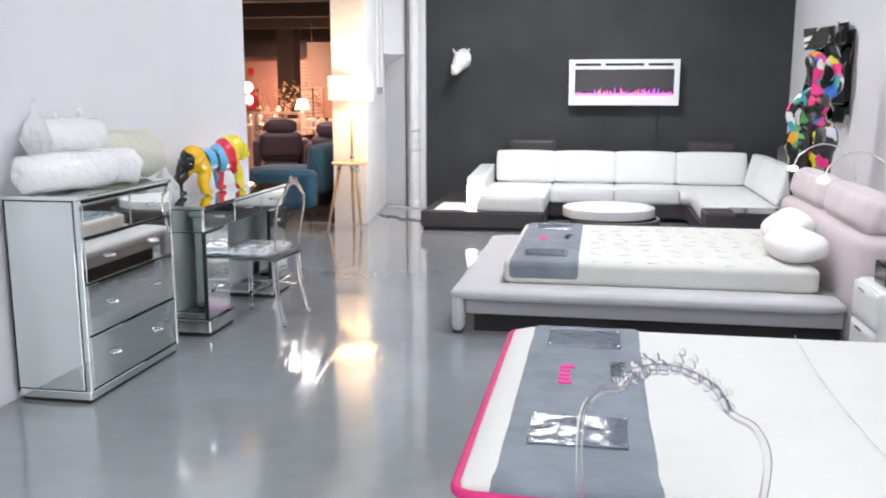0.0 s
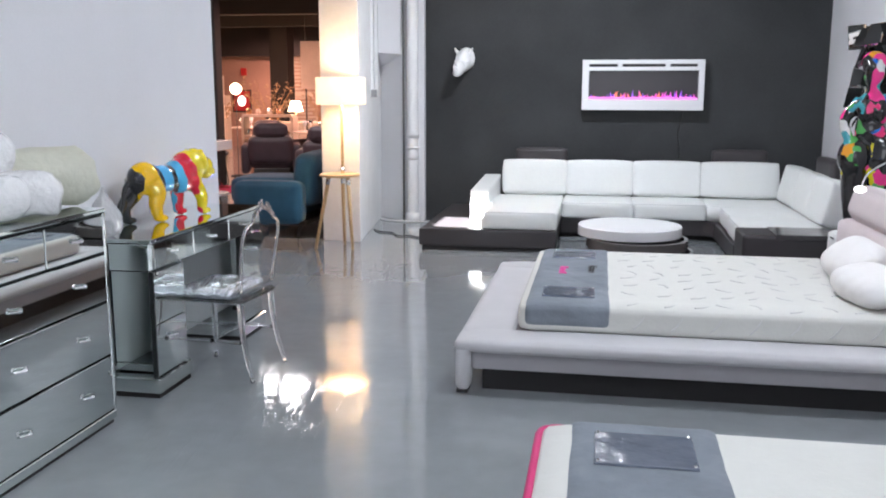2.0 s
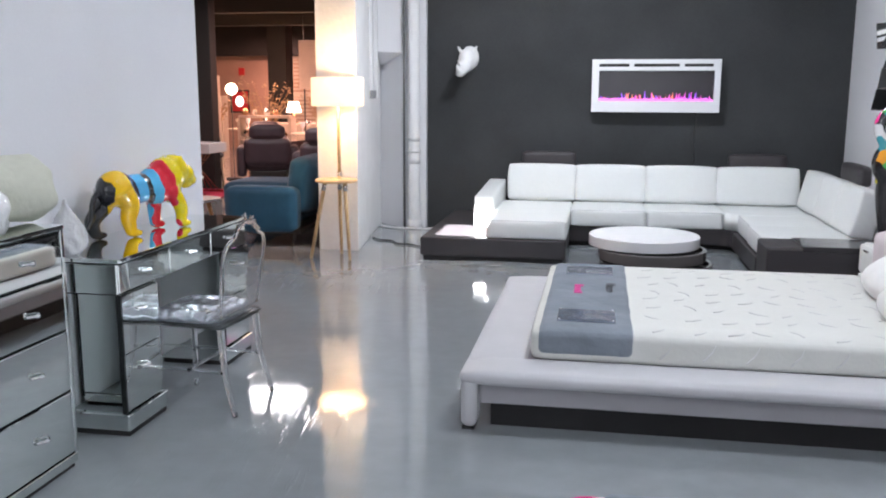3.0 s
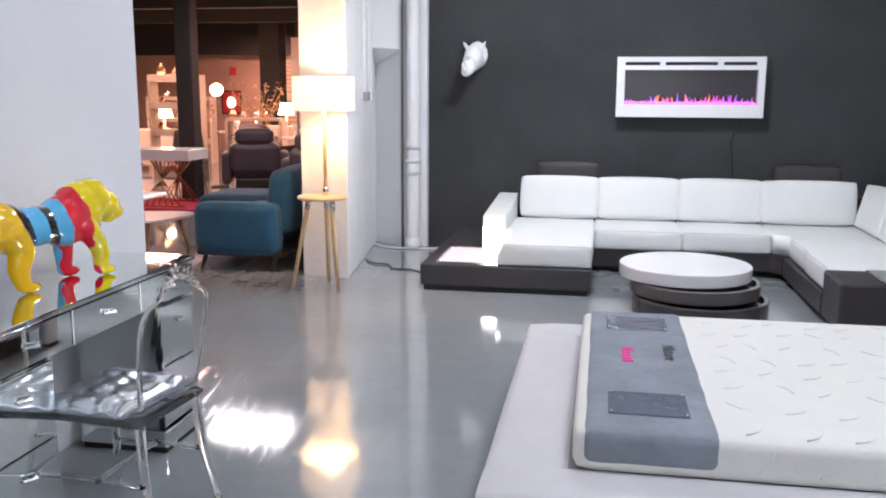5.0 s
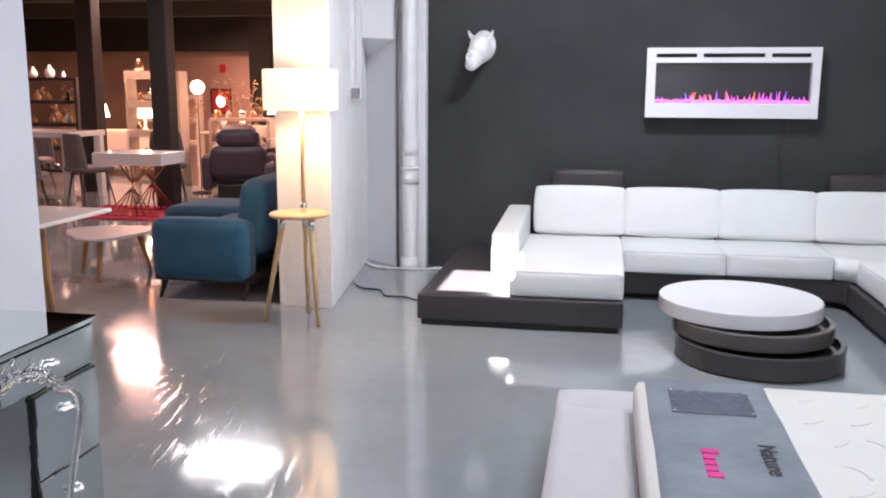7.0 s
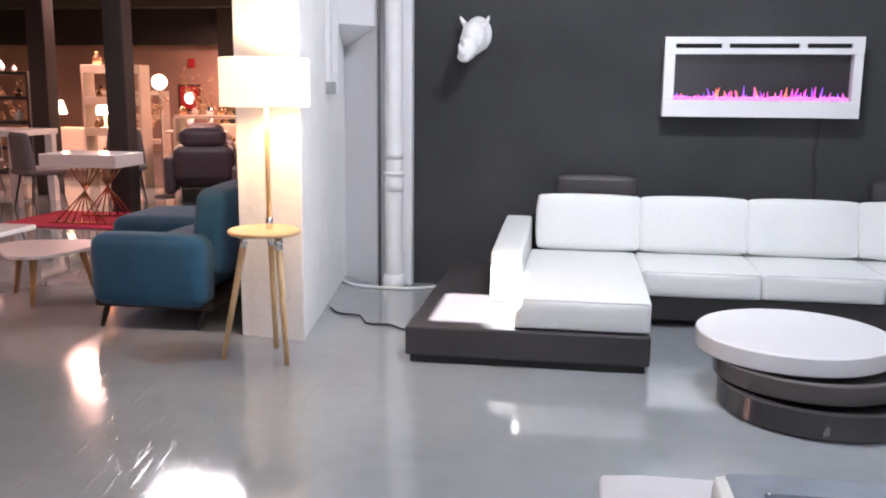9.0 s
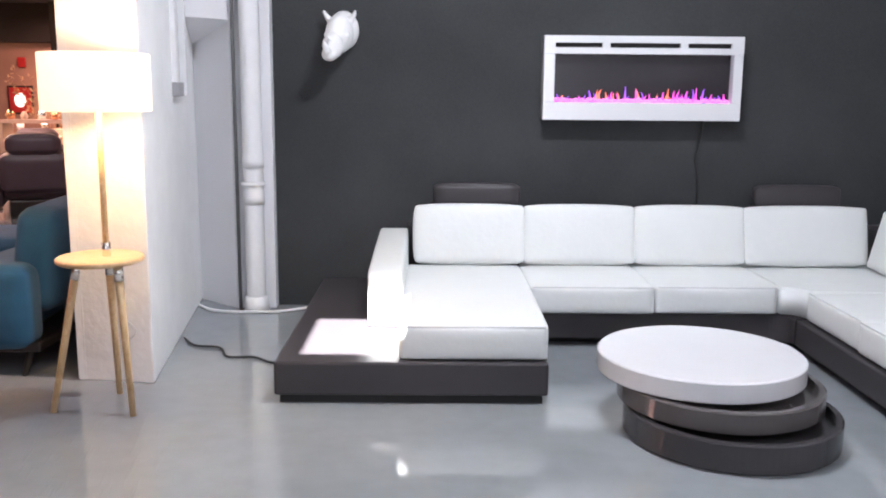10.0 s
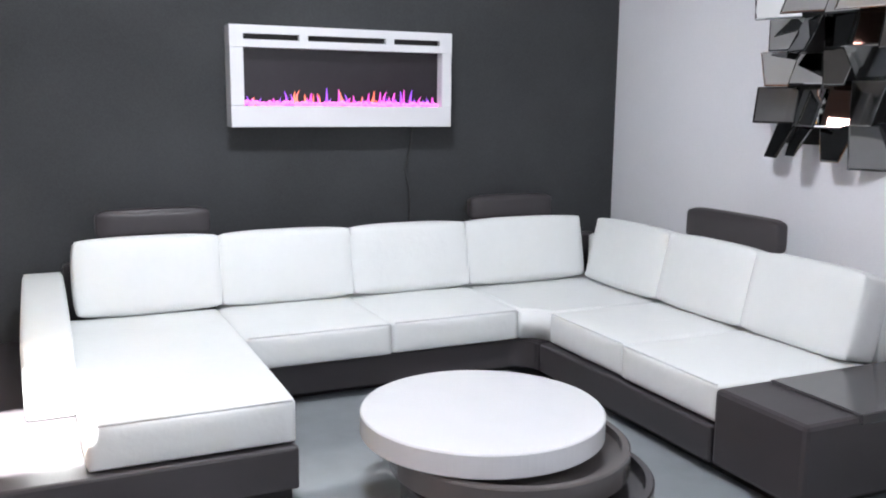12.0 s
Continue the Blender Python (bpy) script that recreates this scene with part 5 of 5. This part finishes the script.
def table_lamp(loc, s=1.0):
    l = thing("table_lamp", "lit table lamp with glowing warm shade", "lamp", "hall table lamps", loc=loc)
    part("foot", lathe(bmesh.new(), [(0, 0), (0.09, 0), (0.08, 0.02), (0.02, 0.05), (0.02, 0.25), (0, 0.25)], n=20), M_BRASS, l)
    part("shade", lathe(bmesh.new(), [(0.16 * s, 0.22), (0.1 * s, 0.44), (0.098 * s, 0.44), (0.157 * s, 0.22), (0.16 * s, 0.22)], n=24), M_BULB, l, "glowing warm shade")
    point_lamp("table_lamp_light", (loc[0], loc[1] - 0.25, loc[2] + 0.6), 26, 0.1, WARM)


def sideboard(loc, w, h, m, label):
    s = thing("sideboard", label, "sideboard", "hall sideboards", loc=loc)
    part("body", boxed(-w / 2, w / 2, -0.22, 0.22, 0.12, h, bevel=0.008), m, s)
    n = max(2, round(w / 0.55))
    for i in range(n):
        x0 = -w / 2 + 0.02 + i * (w - 0.04) / n
        part("door", boxed(x0 + 0.006, x0 + (w - 0.04) / n - 0.006, -0.236, -0.22, 0.15, h - 0.03, bevel=0.004), m, s)
    for x in (-w / 2 + 0.08, w / 2 - 0.08):
        part("leg", tubed([(x, 0, 0), (x, 0, 0.125)], 0.025, 8, curve=False), M_DARKWOOD, s)


sideboard((-6.0, 19.4, 0), 2.2, 0.85, M_WALLART, "cream sideboard along the hall")
sideboard((-9.0, 18.3, 0), 1.8, 0.8, M_WALLART, "cream sideboard with a lit lamp")
sideboard((-12.2, 18.6, 0), 2.0, 0.85, M_OAK, "oak sideboard along the hall")
sideboard((-5.0, 21.5, 0), 2.0, 0.8, M_WALLART, "pale sideboard near the shutters")
for p in ((-6.55, 19.4, 0.851), (-9.4, 18.3, 0.801), (-8.55, 18.3, 0.801), (-12.0, 18.6, 0.851)):
    table_lamp(p)
wl = thing("standing_lamp", "slim standing lamp with glowing warm globe", "floor lamp", loc=(-6.42, 15.95, 0))
part("pole", lathe(bmesh.new(), [(0, 0), (0.14, 0), (0.14, 0.02), (0.008, 0.03), (0.008, 1.45), (0, 1.45)], n=20), M_BLACK, wl)
part("globe", ball(bmesh.new(), (0, 0, 1.53), 0.1, 3), M_BULB, wl, "glowing warm globe")
point_lamp("globe_light", (-6.35, 15.7, 1.7), 30, 0.1, WARM)

pc = thing("wall_picture", "red framed picture with a white shape on the hall wall", "picture", loc=(-9.76, 24.19, 1.24))
part("panel", boxed(-0.23, 0.23, -0.03, 0.0, -0.26, 0.26, bevel=0.004), M_REDSIGN, pc)
part("frame", boxed(-0.27, 0.27, -0.02, 0.004, -0.3, 0.3, bevel=0.004), M_BLACK, pc)
part("white_shape", ball(bmesh.new(), (0, -0.035, 0), 0.13, 3, (0.9, 0.08, 1.1)), glow("backlit_white", (1, 0.9, 0.8), 4.0), pc)
for x in (-8.0, -6.9, -5.7):
    sh = thing("louvred_shutter", "cream louvred shutter on the hall wall", "shutter", "hall shutters", loc=(x, 24.19, 0.4))
    for a in ((-0.4, -0.34, -0.05, 0, 0, 2.0), (0.34, 0.4, -0.05, 0, 0, 2.0), (-0.34, 0.34, -0.05, 0, 0, 0.08), (-0.34, 0.34, -0.05, 0, 1.92, 2.0), (-0.34, 0.34, -0.05, 0, 0.96, 1.04)):
        part("stile", boxed(*a), M_BLIND, sh)
    for k in range(18):
        z = 0.12 + k * 0.1 + (0.05 if k > 8 else 0)
        if abs(z - 1.0) > 0.05:
            part("slat", boxed(-0.34, 0.34, -0.035, -0.02, z - 0.035, z + 0.03), M_BLIND, sh)
tagged(part("exit_sign", boxed(-9.76, -9.6, 24.15, 24.19, 1.92, 2.12, bevel=0.004), M_REDSIGN), "small red sign on the hall wall", "sign")


def dry_plant(loc, s):
    p = thing("dry_plant", "dried branch arrangement in a pot", "plant", "hall plants", loc=loc)
    part("pot", lathe(bmesh.new(), [(0, 0), (0.12, 0), (0.16, 0.3), (0.14, 0.3), (0.13, 0.27), (0, 0.27)], n=20), M_DARKWOOD, p)
    r = random.Random(int(loc[0] * 10))
    stems, leaves = bmesh.new(), bmesh.new()
    for i in range(16):
        a, l = r.uniform(0, 6.28), r.uniform(0.7, 1.2) * s
        end = Vector((math.cos(a) * 0.45 * l, math.sin(a) * 0.45 * l, 0.27 + l))
        mid = Vector((end.x * 0.35, end.y * 0.35, 0.27 + l * 0.55))
        tube(stems, [(0, 0, 0.25), mid, end], (0.008, 0.002), 5)
        for k in range(14):
            q = mid.lerp(end, r.random()) + Vector((r.uniform(-.06, .06), r.uniform(-.06, .06), r.uniform(-.05, .05)))
            d = Vector((r.uniform(-1, 1), r.uniform(-1, 1), r.uniform(-.3, 1))).normalized() * 0.07
            e = d.orthogonal().normalized() * 0.018
            vs = [leaves.verts.new(v) for v in (q, q + d * 0.5 + e, q + d, q + d * 0.5 - e)]
            leaves.faces.new(vs)
    part("branches", stems, M_OAK, p)
    tagged(part("leaves", leaves, M_LEAF, p), kind="stuff")


for x, y, s in ((-7.35, 20.0, 1.45), (-6.9, 22.5, 1.3), (-10.8, 19.6, 1.2), (-7.9, 18.2, 0.9)):
    dry_plant((x, y, 0), s)
